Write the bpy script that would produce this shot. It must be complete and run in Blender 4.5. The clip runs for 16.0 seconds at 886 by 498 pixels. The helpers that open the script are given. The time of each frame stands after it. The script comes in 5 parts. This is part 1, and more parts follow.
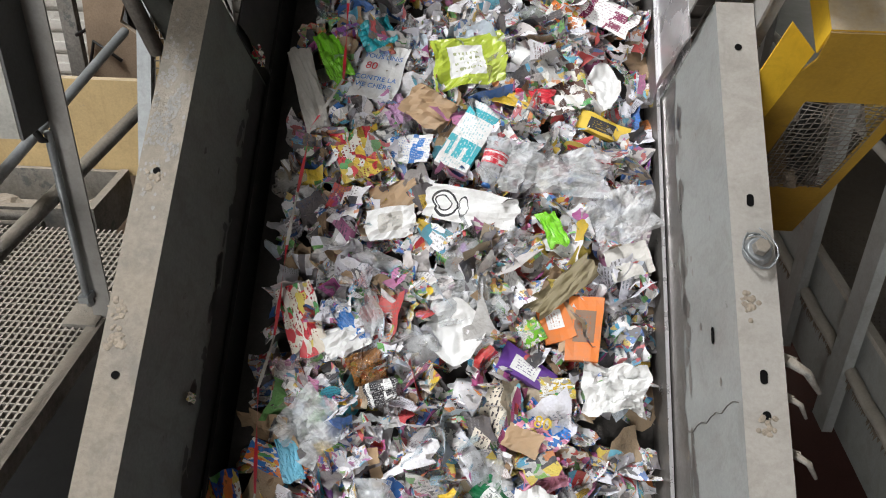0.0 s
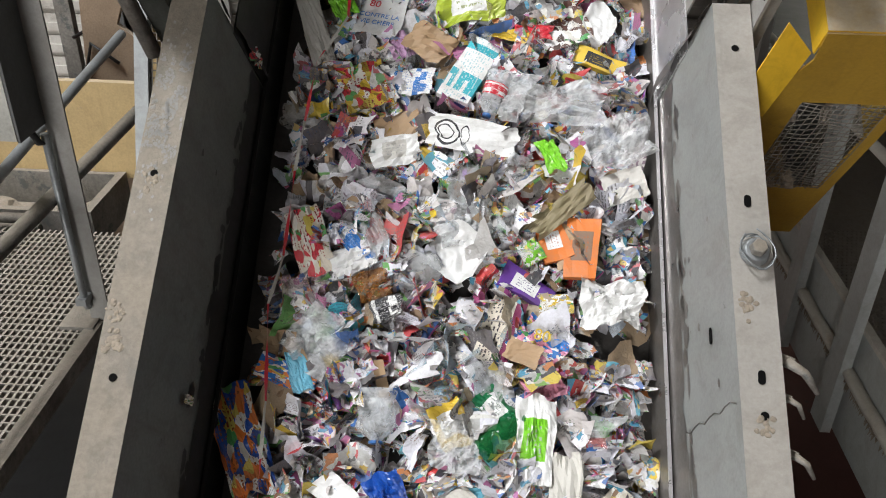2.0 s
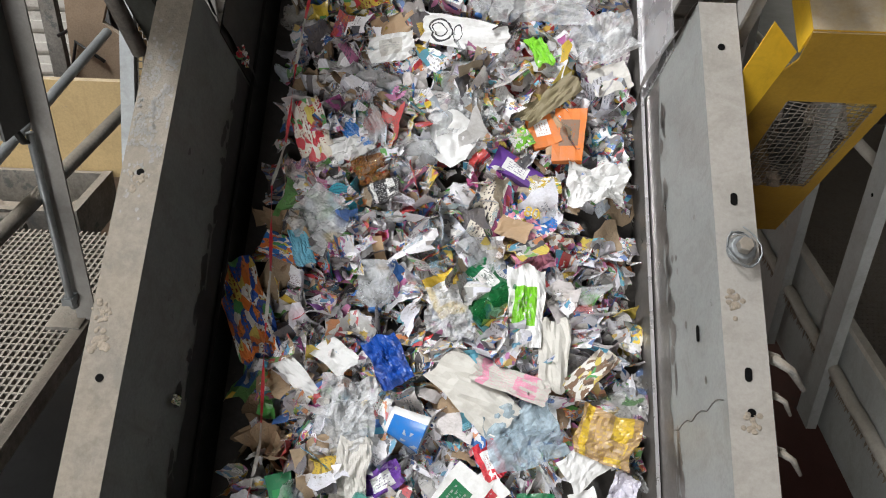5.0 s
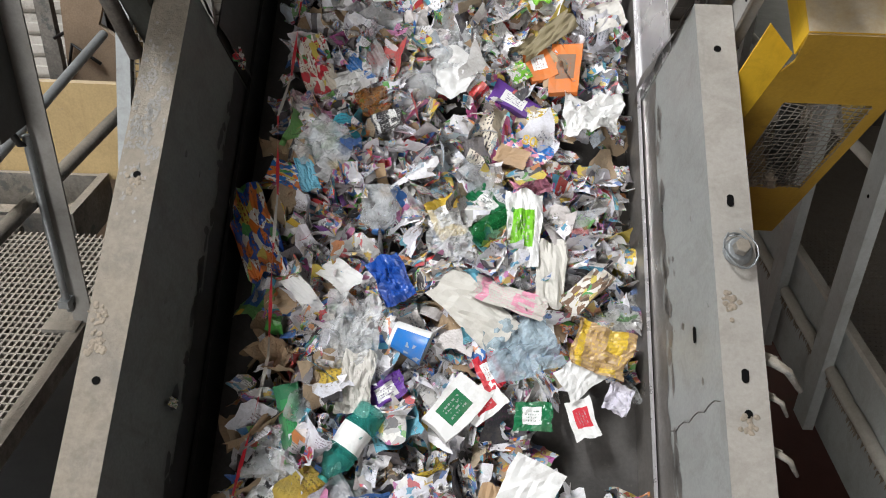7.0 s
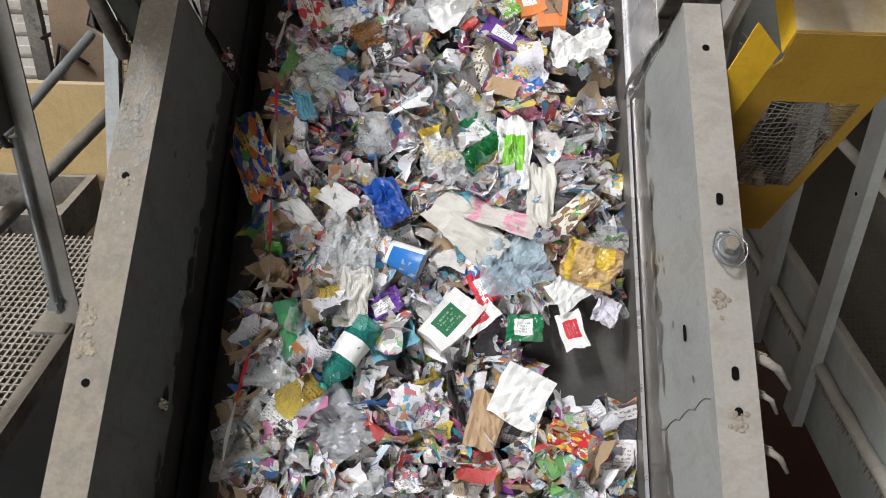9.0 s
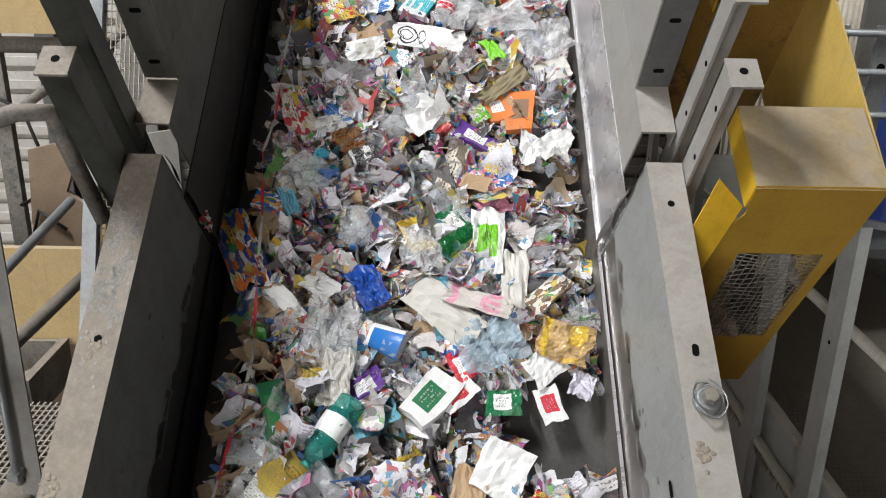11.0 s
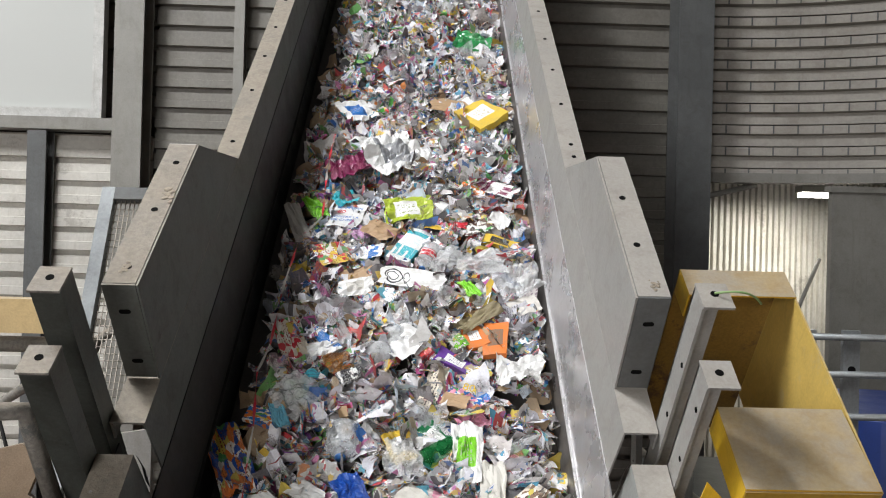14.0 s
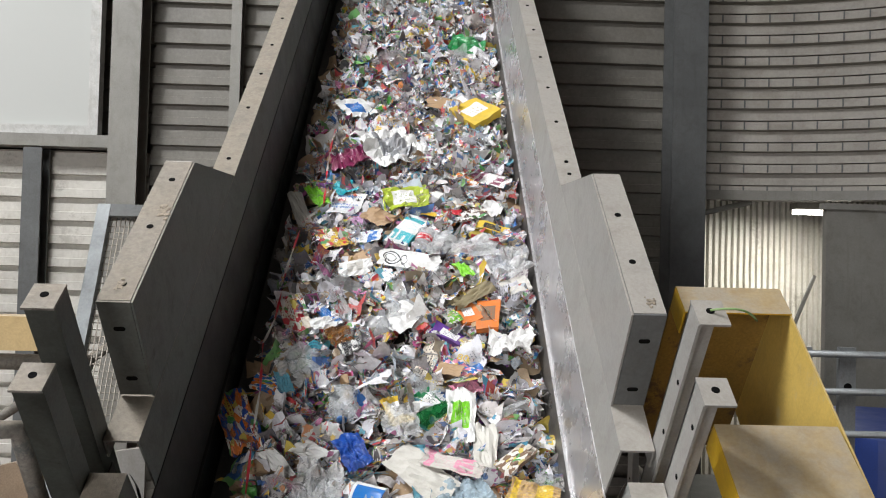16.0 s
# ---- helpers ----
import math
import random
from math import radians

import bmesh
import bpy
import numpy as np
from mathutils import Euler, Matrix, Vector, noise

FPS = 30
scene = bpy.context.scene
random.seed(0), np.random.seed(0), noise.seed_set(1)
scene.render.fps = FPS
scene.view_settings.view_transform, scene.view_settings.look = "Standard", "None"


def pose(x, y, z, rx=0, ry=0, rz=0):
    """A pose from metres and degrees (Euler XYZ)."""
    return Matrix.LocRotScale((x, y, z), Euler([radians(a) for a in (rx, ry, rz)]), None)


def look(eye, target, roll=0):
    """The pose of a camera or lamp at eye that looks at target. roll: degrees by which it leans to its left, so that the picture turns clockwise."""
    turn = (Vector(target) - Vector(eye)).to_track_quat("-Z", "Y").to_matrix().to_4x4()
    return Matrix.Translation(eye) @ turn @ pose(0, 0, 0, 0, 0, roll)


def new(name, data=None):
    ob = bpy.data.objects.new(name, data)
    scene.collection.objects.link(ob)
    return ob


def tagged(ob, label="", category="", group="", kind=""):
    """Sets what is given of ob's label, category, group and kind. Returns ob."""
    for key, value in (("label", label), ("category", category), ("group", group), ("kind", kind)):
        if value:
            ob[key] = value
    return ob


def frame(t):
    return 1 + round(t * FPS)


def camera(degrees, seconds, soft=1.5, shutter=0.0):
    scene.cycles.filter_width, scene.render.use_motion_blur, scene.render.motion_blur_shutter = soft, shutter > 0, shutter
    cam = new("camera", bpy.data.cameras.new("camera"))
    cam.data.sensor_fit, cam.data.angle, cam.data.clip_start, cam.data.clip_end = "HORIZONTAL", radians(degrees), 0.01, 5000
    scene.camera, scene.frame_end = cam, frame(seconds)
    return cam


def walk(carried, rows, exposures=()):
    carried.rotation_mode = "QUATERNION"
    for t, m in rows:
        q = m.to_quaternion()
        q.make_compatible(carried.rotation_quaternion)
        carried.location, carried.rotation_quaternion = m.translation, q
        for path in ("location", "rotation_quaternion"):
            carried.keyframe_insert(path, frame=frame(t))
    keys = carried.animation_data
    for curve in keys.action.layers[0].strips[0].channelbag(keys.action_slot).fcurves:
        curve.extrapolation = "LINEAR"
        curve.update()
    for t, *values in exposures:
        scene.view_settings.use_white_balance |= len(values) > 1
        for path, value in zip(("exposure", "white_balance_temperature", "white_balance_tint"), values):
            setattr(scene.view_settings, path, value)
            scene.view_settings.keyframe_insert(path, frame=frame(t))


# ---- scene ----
# The camera stands on a platform and tilts up along a moving inclined conveyor.
EYE = (0.085, 0.0, 4.0)
SLOPE = 38.1          # degrees of the conveyor's incline
HEIGHT = 2.557        # metres from the eye to the belt, square to the belt
SPEED = 0.1312        # metres per second of the belt
cam = camera(55.68, 16.0, soft=1.05)
ROWS = [
    (0.0, 3.53, -30.84, -1.11),
    (0.5, 3.25, -30.69, -1.21),
    (1.0, 3.24, -30.68, -1.16),
    (1.5, 3.28, -30.46, -1.11),
    (2.0, 3.32, -30.73, -1.05),
    (2.5, 2.89, -31.04, -1.29),
    (3.0, 2.78, -31.10, -1.37),
    (3.5, 2.61, -31.04, -1.43),
    (4.0, 2.62, -31.01, -1.37),
    (6.5, 2.38, -30.51, -1.31),
    (7.0, 2.31, -30.67, -1.36),
    (7.5, 2.07, -30.71, -1.49),
    (8.0, 1.97, -30.72, -1.52),
    (8.2, 1.95, -30.76, -1.52),
    (9.2, 1.40, -30.60, -1.35),
    (9.7, 0.70, -28.90, -1.10),
    (10.3, -0.09, -25.07, -0.98),
    (10.5, -0.14, -23.63, -1.00),
    (11.0, -0.35, -19.98, -1.08),
    (11.5, -0.51, -16.35, -1.23),
    (12.0, -0.72, -12.67, -1.34),
    (12.5, -0.91, -9.03, -1.38),
    (13.0, -1.12, -5.42, -1.47),
    (13.5, -1.37, -1.84, -1.51),
    (14.0, -1.58, 0.33, -1.51),
    (14.5, -1.75, 1.23, -1.52),
    (15.0, -1.79, 1.44, -1.50),
    (15.5, -1.84, 1.50, -1.48),
    (16.0, -1.87, 1.50, -1.50),
]
walk(cam, [(t, pose(*EYE, 90 + pitch, roll, yaw)) for t, yaw, pitch, roll in ROWS])

# ---- light: unseen roof light as key, added fills, one lamp under the far lintel ----
world = bpy.data.worlds.new("world")
scene.world = world
world.use_nodes = True
sky = world.node_tree.nodes.new("ShaderNodeTexSky")
sky.sky_type, sky.sun_disc = "NISHITA", False
sky.sun_elevation, sky.sun_rotation = radians(58), radians(-70)
world.node_tree.links.new(sky.outputs[0], world.node_tree.nodes["Background"].inputs[0])
world.node_tree.nodes["Background"].inputs[1].default_value = 0.12
scene.view_settings.exposure = 0.0


def area_lamp(name, size_x, size_y, watts, m, colour=(1, 1, 1)):
    data = bpy.data.lights.new(name, "AREA")
    data.shape, data.size, data.size_y, data.energy, data.color = "RECTANGLE", size_x, size_y, watts, colour
    ob = new(name, data)
    ob.matrix_world = m
    return ob


area_lamp("roof_light_lamp", 0.8, 3.4, 1180, look((-4.4, 1.9, 11.9), (-4.4, 1.9, 0)), (0.975, 0.985, 1.0))
# Fill lamp added high on the left to brighten the right trough plate.
area_lamp("far_roof_light_lamp", 1.7, 4.8, 430, look((-7.2, 0.9, 11.9), (-7.2, 0.9, 0)), (0.975, 0.985, 1.0))
# Fill lamp added behind the camera to brighten the guard front and platform.
area_lamp("roller_door_lamp", 3.8, 4.2, 520, look((-3.6, -7.85, 4.4), (-2.2, 3.0, 3.0)), (1.0, 0.98, 0.95))
area_lamp("passage_lamp", 0.5, 0.15, 66, look((4.52, 9.0, 4.66), (4.52, 9.25, 2.0)), (1.0, 0.97, 0.88))


# ---- materials ----
def nodes_of(name):
    m = bpy.data.materials.new(name)
    m.use_nodes = True
    t = m.node_tree
    return m, t, t.nodes["Principled BSDF"]


def node(t, kind, inputs=(), **attrs):
    n = t.nodes.new(kind)
    for k, v in attrs.items():
        setattr(n, k, v)
    for k, v in dict(inputs).items():
        if hasattr(v, "is_linked"):
            t.links.new(v, n.inputs[k])
        else:
            n.inputs[k].default_value = v
    return n


def ramp(t, fac, stops, constant=False):
    n = t.nodes.new("ShaderNodeValToRGB")
    n.color_ramp.interpolation = "CONSTANT" if constant else "LINEAR"
    while len(n.color_ramp.elements) < len(stops):
        n.color_ramp.elements.new(0.5)
    for e, (p, c) in zip(n.color_ramp.elements, stops):
        e.position, e.color = p, (*c, 1)
    t.links.new(fac, n.inputs[0])
    return n.outputs[0]


def mix(t, fac, a, b, mode="MIX"):
    n = node(t, "ShaderNodeMix", data_type="RGBA", blend_type=mode)
    for k, v in ((0, fac), (6, a), (7, b)):
        if hasattr(v, "is_linked"):
            t.links.new(v, n.inputs[k])
        else:
            n.inputs[k].default_value = v if k == 0 else (*v, 1)
    return n.outputs[2]


def coords(t, kind="Object"):
    return node(t, "ShaderNodeTexCoord").outputs[kind]


def surface(name, base, rough=0.6, metal=0.0, vary=0.35, scale=6.0, bump=0.15, fine=90.0, dust=0.0, dust_colour=(0.36, 0.31, 0.25), stain=None, stain_amount=0.45, grime=0.4, shine=0.5):
    """A worn surface: broad cloudy variation, fine grain, optional stains, and dust that settles on faces that look up."""
    m, t, b = nodes_of(name)
    co = coords(t)
    big = node(t, "ShaderNodeTexNoise", {"Vector": co, "Scale": scale, "Detail": 6.0, "Roughness": 0.65}).outputs[0]
    small = node(t, "ShaderNodeTexNoise", {"Vector": co, "Scale": fine, "Detail": 4.0, "Roughness": 0.7}).outputs[0]
    dark = tuple(c * (1 - vary) for c in base)
    light = tuple(min(1, c * (1 + 0.6 * vary)) for c in base)
    col = ramp(t, big, [(0.3, dark), (0.55, base), (0.75, light)])
    col = mix(t, 0.35, col, ramp(t, small, [(0.35, dark), (0.65, light)]))
    if stain:
        patch = node(t, "ShaderNodeTexNoise", {"Vector": co, "Scale": scale * 1.7, "Detail": 9.0, "Roughness": 0.75}).outputs[0]
        col = mix(t, ramp(t, patch, [(1 - stain_amount, (0, 0, 0)), (1 - stain_amount + 0.06, (1, 1, 1))]), col, stain)
    if dust:
        up = node(t, "ShaderNodeSeparateXYZ", {0: node(t, "ShaderNodeNewGeometry").outputs["Normal"]}).outputs[2]
        lie = node(t, "ShaderNodeMapRange", {0: up, 1: 0.35, 2: 0.75, 3: 0.0, 4: 1.0}).outputs[0]
        spread = node(t, "ShaderNodeMapRange", {0: big, 1: 0.25, 2: 0.6, 3: 0.55, 4: 1.0}).outputs[0]
        amount = node(t, "ShaderNodeMath", {0: lie, 1: spread}, operation="MULTIPLY").outputs[0]
        amount = node(t, "ShaderNodeMath", {0: amount, 1: dust}, operation="MULTIPLY").outputs[0]
        col = mix(t, amount, col, mix(t, small, tuple(c * 0.75 for c in dust_colour), tuple(c * 1.15 for c in dust_colour)))
    if grime:
        # blotches and thin drips of dirt
        blot = node(t, "ShaderNodeTexNoise", {"Vector": co, "Scale": scale * 2.6, "Detail": 10.0, "Roughness": 0.72, "Distortion": 0.6}).outputs[0]
        drip = node(t, "ShaderNodeTexNoise", {"Vector": node(t, "ShaderNodeVectorMath", {0: co, 1: (14.0, 14.0, 1.3)}, operation="MULTIPLY").outputs[0], "Scale": 2.0, "Detail": 5.0}).outputs[0]
        dirt = node(t, "ShaderNodeMath", {0: ramp(t, blot, [(0.48, (0, 0, 0)), (0.72, (1, 1, 1))]), 1: ramp(t, drip, [(0.56, (0, 0, 0)), (0.75, (0.6, 0.6, 0.6))])}, operation="MAXIMUM").outputs[0]
        dirt = node(t, "ShaderNodeMath", {0: dirt, 1: grime}, operation="MULTIPLY").outputs[0]
        col = mix(t, dirt, col, tuple(0.45 * c * k for c, k in zip(base, (1.0, 0.88, 0.72))))
    t.links.new(col, b.inputs["Base Color"])
    b.inputs["Specular IOR Level"].default_value = shine
    b.inputs["Metallic"].default_value = metal
    t.links.new(node(t, "ShaderNodeMapRange", {0: big, 1: 0.3, 2: 0.7, 3: max(0.05, rough - 0.12), 4: min(1, rough + 0.12)}).outputs[0], b.inputs["Roughness"])
    if bump:
        t.links.new(node(t, "ShaderNodeBump", {"Height": small, "Strength": bump, "Distance": 0.004}).outputs[0], b.inputs["Normal"])
    return m


GREY = surface("grey_paint", (0.325, 0.318, 0.30), 0.5, 0.0, 0.22, 3.5, 0.1, dust=0.85, dust_colour=(0.40, 0.37, 0.33))
RAIL_GREY = surface("green_grey_paint", (0.50, 0.53, 0.52), 0.5, 0.0, 0.22, 3.0, 0.12, dust=0.5, stain=(0.30, 0.29, 0.27), stain_amount=0.34)
PALE_STRIP = surface("pale_dusty_paint", (0.62, 0.60, 0.54), 0.6, 0.0, 0.2, 4.0, 0.2, dust=0.6, dust_colour=(0.55, 0.51, 0.44))
GREY_WORN = surface("grey_paint_peeling", (0.30, 0.31, 0.30), 0.45, 0.0, 0.25, 4.0, 0.12, dust=0.6, stain=(0.035, 0.032, 0.03), stain_amount=0.36)
DUSTY = surface("dust_caked_paint", (0.25, 0.235, 0.21), 0.75, 0.0, 0.6, 5.5, 0.9, 60, dust=0.7, dust_colour=(0.27, 0.225, 0.17), stain=(0.13, 0.135, 0.13), stain_amount=0.45)
LINER = surface("bare_steel_liner", (0.62, 0.61, 0.62), 0.30, 0.6, 0.18, 5.0, 0.10, 14, grime=0.25)
# Dark copies for the left trough side: soiling plus shade put into colour.
LINER_DARK = surface("shaded_soiled_steel", (0.034, 0.033, 0.032), 0.5, 0.0, 0.4, 3.0, 0.1, 40, shine=0.25)
GRIMY_SHADED = surface("shaded_grimy_paint", (0.115, 0.122, 0.112), 0.6, 0.0, 0.35, 3.5, 0.15, dust=0.5, stain=(0.05, 0.045, 0.04), stain_amount=0.36, grime=0.6, shine=0.3)
SCOURED = surface("scoured_steel", (0.24, 0.225, 0.21), 0.35, 0.6, 0.35, 5.0, 0.08, 60)
HALL = surface("dark_hall_wall", (0.12, 0.118, 0.11), 0.8, 0.0, 0.3, 1.0, 0.1)
RUBBER = surface("belt_rubber", (0.075, 0.07, 0.066), 0.6, 0.0, 0.45, 9.0, 0.3, 70, stain=(0.16, 0.145, 0.13), stain_amount=0.40)
YELLOW = surface("yellow_paint", (0.66, 0.40, 0.035), 0.45, 0.0, 0.18, 5.0, 0.06, dust=0.97, dust_colour=(0.40, 0.35, 0.28))
# Brown inside of the guard: rust stains plus shade put into the paint.
RUSTY = surface("shaded_rusty_yellow", (0.30, 0.18, 0.04), 0.6, 0.0, 0.45, 2.5, 0.15, dust=0.6, stain=(0.13, 0.075, 0.035), stain_amount=0.46)
# Front of the guard: brown stains, and its shade mixed into the yellow.
MUSTARD = surface("shaded_soiled_yellow", (0.46, 0.28, 0.035), 0.5, 0.0, 0.25, 3.0, 0.1, dust=0.6, stain=(0.26, 0.16, 0.05), stain_amount=0.38)
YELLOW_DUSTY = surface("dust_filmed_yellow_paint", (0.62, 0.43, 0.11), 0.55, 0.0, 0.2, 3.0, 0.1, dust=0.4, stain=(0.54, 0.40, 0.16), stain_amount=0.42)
YELLOW_PLAIN = surface("clean_yellow_paint", (0.75, 0.47, 0.03), 0.4, 0.0, 0.1, 5.0, 0.04)
YELLOW_OLD = surface("faded_yellow_paint", (0.56, 0.41, 0.20), 0.65, 0.0, 0.25, 3.0, 0.2, dust=0.6, stain=(0.34, 0.27, 0.18), stain_amount=0.36)
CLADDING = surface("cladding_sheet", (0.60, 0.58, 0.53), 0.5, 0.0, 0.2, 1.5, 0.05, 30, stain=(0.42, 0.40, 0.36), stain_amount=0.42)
# Darker, dusty copy of the cladding; the wall's dimness is in its colour.
CLADDING_DIM = surface("dim_dusty_cladding", (0.205, 0.194, 0.171), 0.55, 0.0, 0.3, 1.5, 0.1, 30, dust=0.5)
DRUM = surface("drum_wall_sheet", (0.40, 0.375, 0.335), 0.55, 0.0, 0.25, 1.5, 0.1, 30, dust=0.3)
STEEL = surface("galvanised_steel", (0.34, 0.36, 0.37), 0.45, 0.5, 0.25, 8.0, 0.08)
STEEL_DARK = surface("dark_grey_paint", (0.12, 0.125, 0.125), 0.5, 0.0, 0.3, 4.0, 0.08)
COLUMN = surface("column_paint", (0.25, 0.243, 0.22), 0.55, 0.0, 0.25, 2.0, 0.08)
GRATE = surface("grating_steel", (0.29, 0.27, 0.24), 0.6, 0.2, 0.3, 9.0, 0.15, dust=0.6)
FLOOR = surface("red_brown_floor_paint", (0.13, 0.05, 0.04), 0.55, 0.0, 0.35, 1.2, 0.1, stain=(0.05, 0.045, 0.04), stain_amount=0.4)
CONCRETE = surface("concrete", (0.26, 0.25, 0.235), 0.8, 0.0, 0.3, 1.0, 0.2, dust=0.3)
BLUE = surface("blue_paint", (0.02, 0.05, 0.24), 0.4, 0.0, 0.2, 3.0, 0.05)
DUST = surface("caked_dust", (0.33, 0.28, 0.22), 0.95, 0.0, 0.4, 25.0, 0.8, 120)
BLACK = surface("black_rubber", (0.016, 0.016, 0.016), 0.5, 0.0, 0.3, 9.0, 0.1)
HOLE = surface("dark_hole", (0.006, 0.006, 0.006), 0.9, 0.0, 0.2, 9.0, 0.0, grime=0.0, shine=0.05)
ROOF = surface("roof_sheet", (0.24, 0.24, 0.23), 0.6, 0.0, 0.2, 1.0, 0.05)
GREEN_WIRE = surface("green_wire", (0.26, 0.40, 0.16), 0.4, 0.0, 0.1, 9.0, 0.0)


def glowing(name, colour, strength):
    m, t, b = nodes_of(name)
    b.inputs["Base Color"].default_value = (*colour, 1)
    b.inputs["Emission Color"].default_value = (*colour, 1)
    b.inputs["Emission Strength"].default_value = strength
    return m


LAMP_GLOW = glowing("lamp_glow", (1.0, 0.97, 0.9), 9.0)
# Glowing sheet for the unseen roof lights and the opening behind the camera.
GLOW_SHEET = glowing("roof_light_sheet", (0.95, 0.97, 1.0), 0.8)
m_pane, t_pane, b_pane = nodes_of("dull_window_glass")
b_pane.inputs["Base Color"].default_value = (0.50, 0.51, 0.49, 1)
b_pane.inputs["Roughness"].default_value = 0.12
b_pane.inputs["Coat Weight"].default_value = 0.6
PANE = m_pane


# ---- mesh helpers ----
def box(bm, lo, hi, m=None):
    vs = [bm.verts.new((x, y, z)) for x in (lo[0], hi[0]) for y in (lo[1], hi[1]) for z in (lo[2], hi[2])]
    for f in ((0, 1, 3, 2), (4, 6, 7, 5), (0, 4, 5, 1), (2, 3, 7, 6), (0, 2, 6, 4), (1, 5, 7, 3)):
        bm.faces.new([vs[i] for i in f])
    if m is not None:
        bmesh.ops.transform(bm, matrix=m, verts=vs)
    return vs


def prism(bm, outline, lo, hi, place):
    """A polygon of (a, b) pairs, swept from lo to hi; place(a, b, s) gives the point."""
    one, two = ([bm.verts.new(place(a, b, s)) for a, b in outline] for s in (lo, hi))
    k = len(outline)
    bm.faces.new(one[::-1]), bm.faces.new(two)
    for i in range(k):
        bm.faces.new((one[i], one[(i + 1) % k], two[(i + 1) % k], two[i]))


def tube(bm, points, r, seg=12, taper=None):
    points = [Vector(p) for p in points]
    rings = []
    for i, p in enumerate(points):
        d = (points[min(i + 1, len(points) - 1)] - points[max(i - 1, 0)]).normalized()
        a = d.orthogonal().normalized() if not rings else (last - d * last.dot(d)).normalized()
        last = a
        b = d.cross(a)
        rr = r if taper is None else r * taper[i]
        rings.append([bm.verts.new(p + (a * math.cos(k * math.tau / seg) + b * math.sin(k * math.tau / seg)) * rr) for k in range(seg)])
    for one, two in zip(rings, rings[1:]):
        for k in range(seg):
            f = bm.faces.new((one[k], one[(k + 1) % seg], two[(k + 1) % seg], two[k]))
            f.smooth = True
    bm.faces.new(rings[0][::-1]), bm.faces.new(rings[-1])


def mesh_of(name, bm, material, bevel=0.0):
    if bevel:
        edges = [e for e in bm.edges if len(e.link_faces) == 2 and e.calc_face_angle(0) > 0.6]
        bmesh.ops.bevel(bm, geom=edges, offset=bevel, segments=2, affect="EDGES", profile=0.5)
    bmesh.ops.recalc_face_normals(bm, faces=bm.faces)
    me = bpy.data.meshes.new(name)
    bm.to_mesh(me)
    bm.free()
    me.materials.append(material)
    return me


def part(name, bm, material, parent=None, label="", bevel=0.0):
    ob = new(name, mesh_of(name, bm, material, bevel))
    ob.parent = parent
    if label:
        tagged(ob, label)
    return ob


def thing(name, m=None, **tags):
    ob = new(name)
    ob.matrix_world = m if m is not None else Matrix()
    return tagged(ob, **tags)


def solid(name, bm, material, m=None, bevel=0.0, **tags):
    ob = new(name, mesh_of(name, bm, material, bevel))
    if m is not None:
        ob.matrix_world = m
    return tagged(ob, **tags)


# Belt space: x across to the right from the belt's middle line, y up along the belt, z square to it.
S, K = math.sin(radians(SLOPE)), math.cos(radians(SLOPE))
BELT = Matrix(((1, 0, 0, 0), (0, K, -S, HEIGHT * S), (0, S, K, 4.0 - HEIGHT * K), (0, 0, 0, 1)))

# ---- hall ----
def corrugated(name, x0, x1, z0, z1, y, pitch, depth, material, label, place=None, steps=1, prof=((0.0, 0.0), (0.36, 0.0), (0.38, 0.22), (0.74, 0.22), (0.76, 1.0), (0.97, 1.0))):
    """Horizontal trapezoidal cladding: long flats with a narrow dark groove below each."""
    bm = bmesh.new()
    zs = []
    z = z0
    while z < z1:
        zs += [(z + a * pitch, b * depth) for a, b in prof if z + a * pitch <= z1]
        z += pitch
    place = place or (lambda s, d, h: (x0 + (x1 - x0) * s, y + d, h))
    cols = [[bm.verts.new(place(i / steps, d, h)) for h, d in zs] for i in range(steps + 1)]
    for one, two in zip(cols, cols[1:]):
        for i in range(len(zs) - 1):
            bm.faces.new((one[i], two[i], two[i + 1], one[i + 1]))
    return solid(name, bm, material, kind="structure", label=label)


BACK = 8.5
bm = bmesh.new(); box(bm, (-9, -8, -0.2), (9, 16, 0.0))
solid("floor", bm, FLOOR, kind="structure", label="red-brown painted concrete floor, dusty and stained")
bm = bmesh.new()
for lo, hi in (((-9, -8), (-8.2, 16)), ((-8.2, -8), (-6.2, -1.6)), ((-8.2, 3.4), (-6.2, 16)), ((-6.2, -8), (-4.9, 16)), ((-4.9, -8), (-3.9, 0.1)), ((-4.9, 3.7), (-3.9, 16)), ((-3.9, -8), (9, 16))):
    box(bm, (*lo, 12.0), (*hi, 12.15))
solid("ceiling", bm, ROOF, kind="structure", label="grey metal roof sheets with two translucent roof lights")
for i, (x0, x1, y0, y1) in enumerate(((-8.2, -6.2, -1.6, 3.4), (-4.9, -3.9, 0.1, 3.7))):
    bm = bmesh.new(); box(bm, (x0, y0, 12.02), (x1, y1, 12.06))
    solid("roof_light_%d" % (i + 1), bm, GLOW_SHEET, kind="structure", label="translucent plastic roof light letting daylight in")
# Unseen walls close the hall, kept dark so little light bounces back.
for name, lo, hi in (("wall_west", (-9.2, -8, 0), (-9, 16, 12)), ("wall_east", (9, -8, 0), (9.2, 16, 12)), ("wall_north", (-9, 16, 0), (9, 16.2, 12))):
    bm = bmesh.new(); box(bm, lo, hi); solid(name, bm, HALL, kind="structure", label="unseen plain dark grey hall wall")

# Unseen wall behind the camera; opening and glowing sheet added for the fill lamp.
bm = bmesh.new()
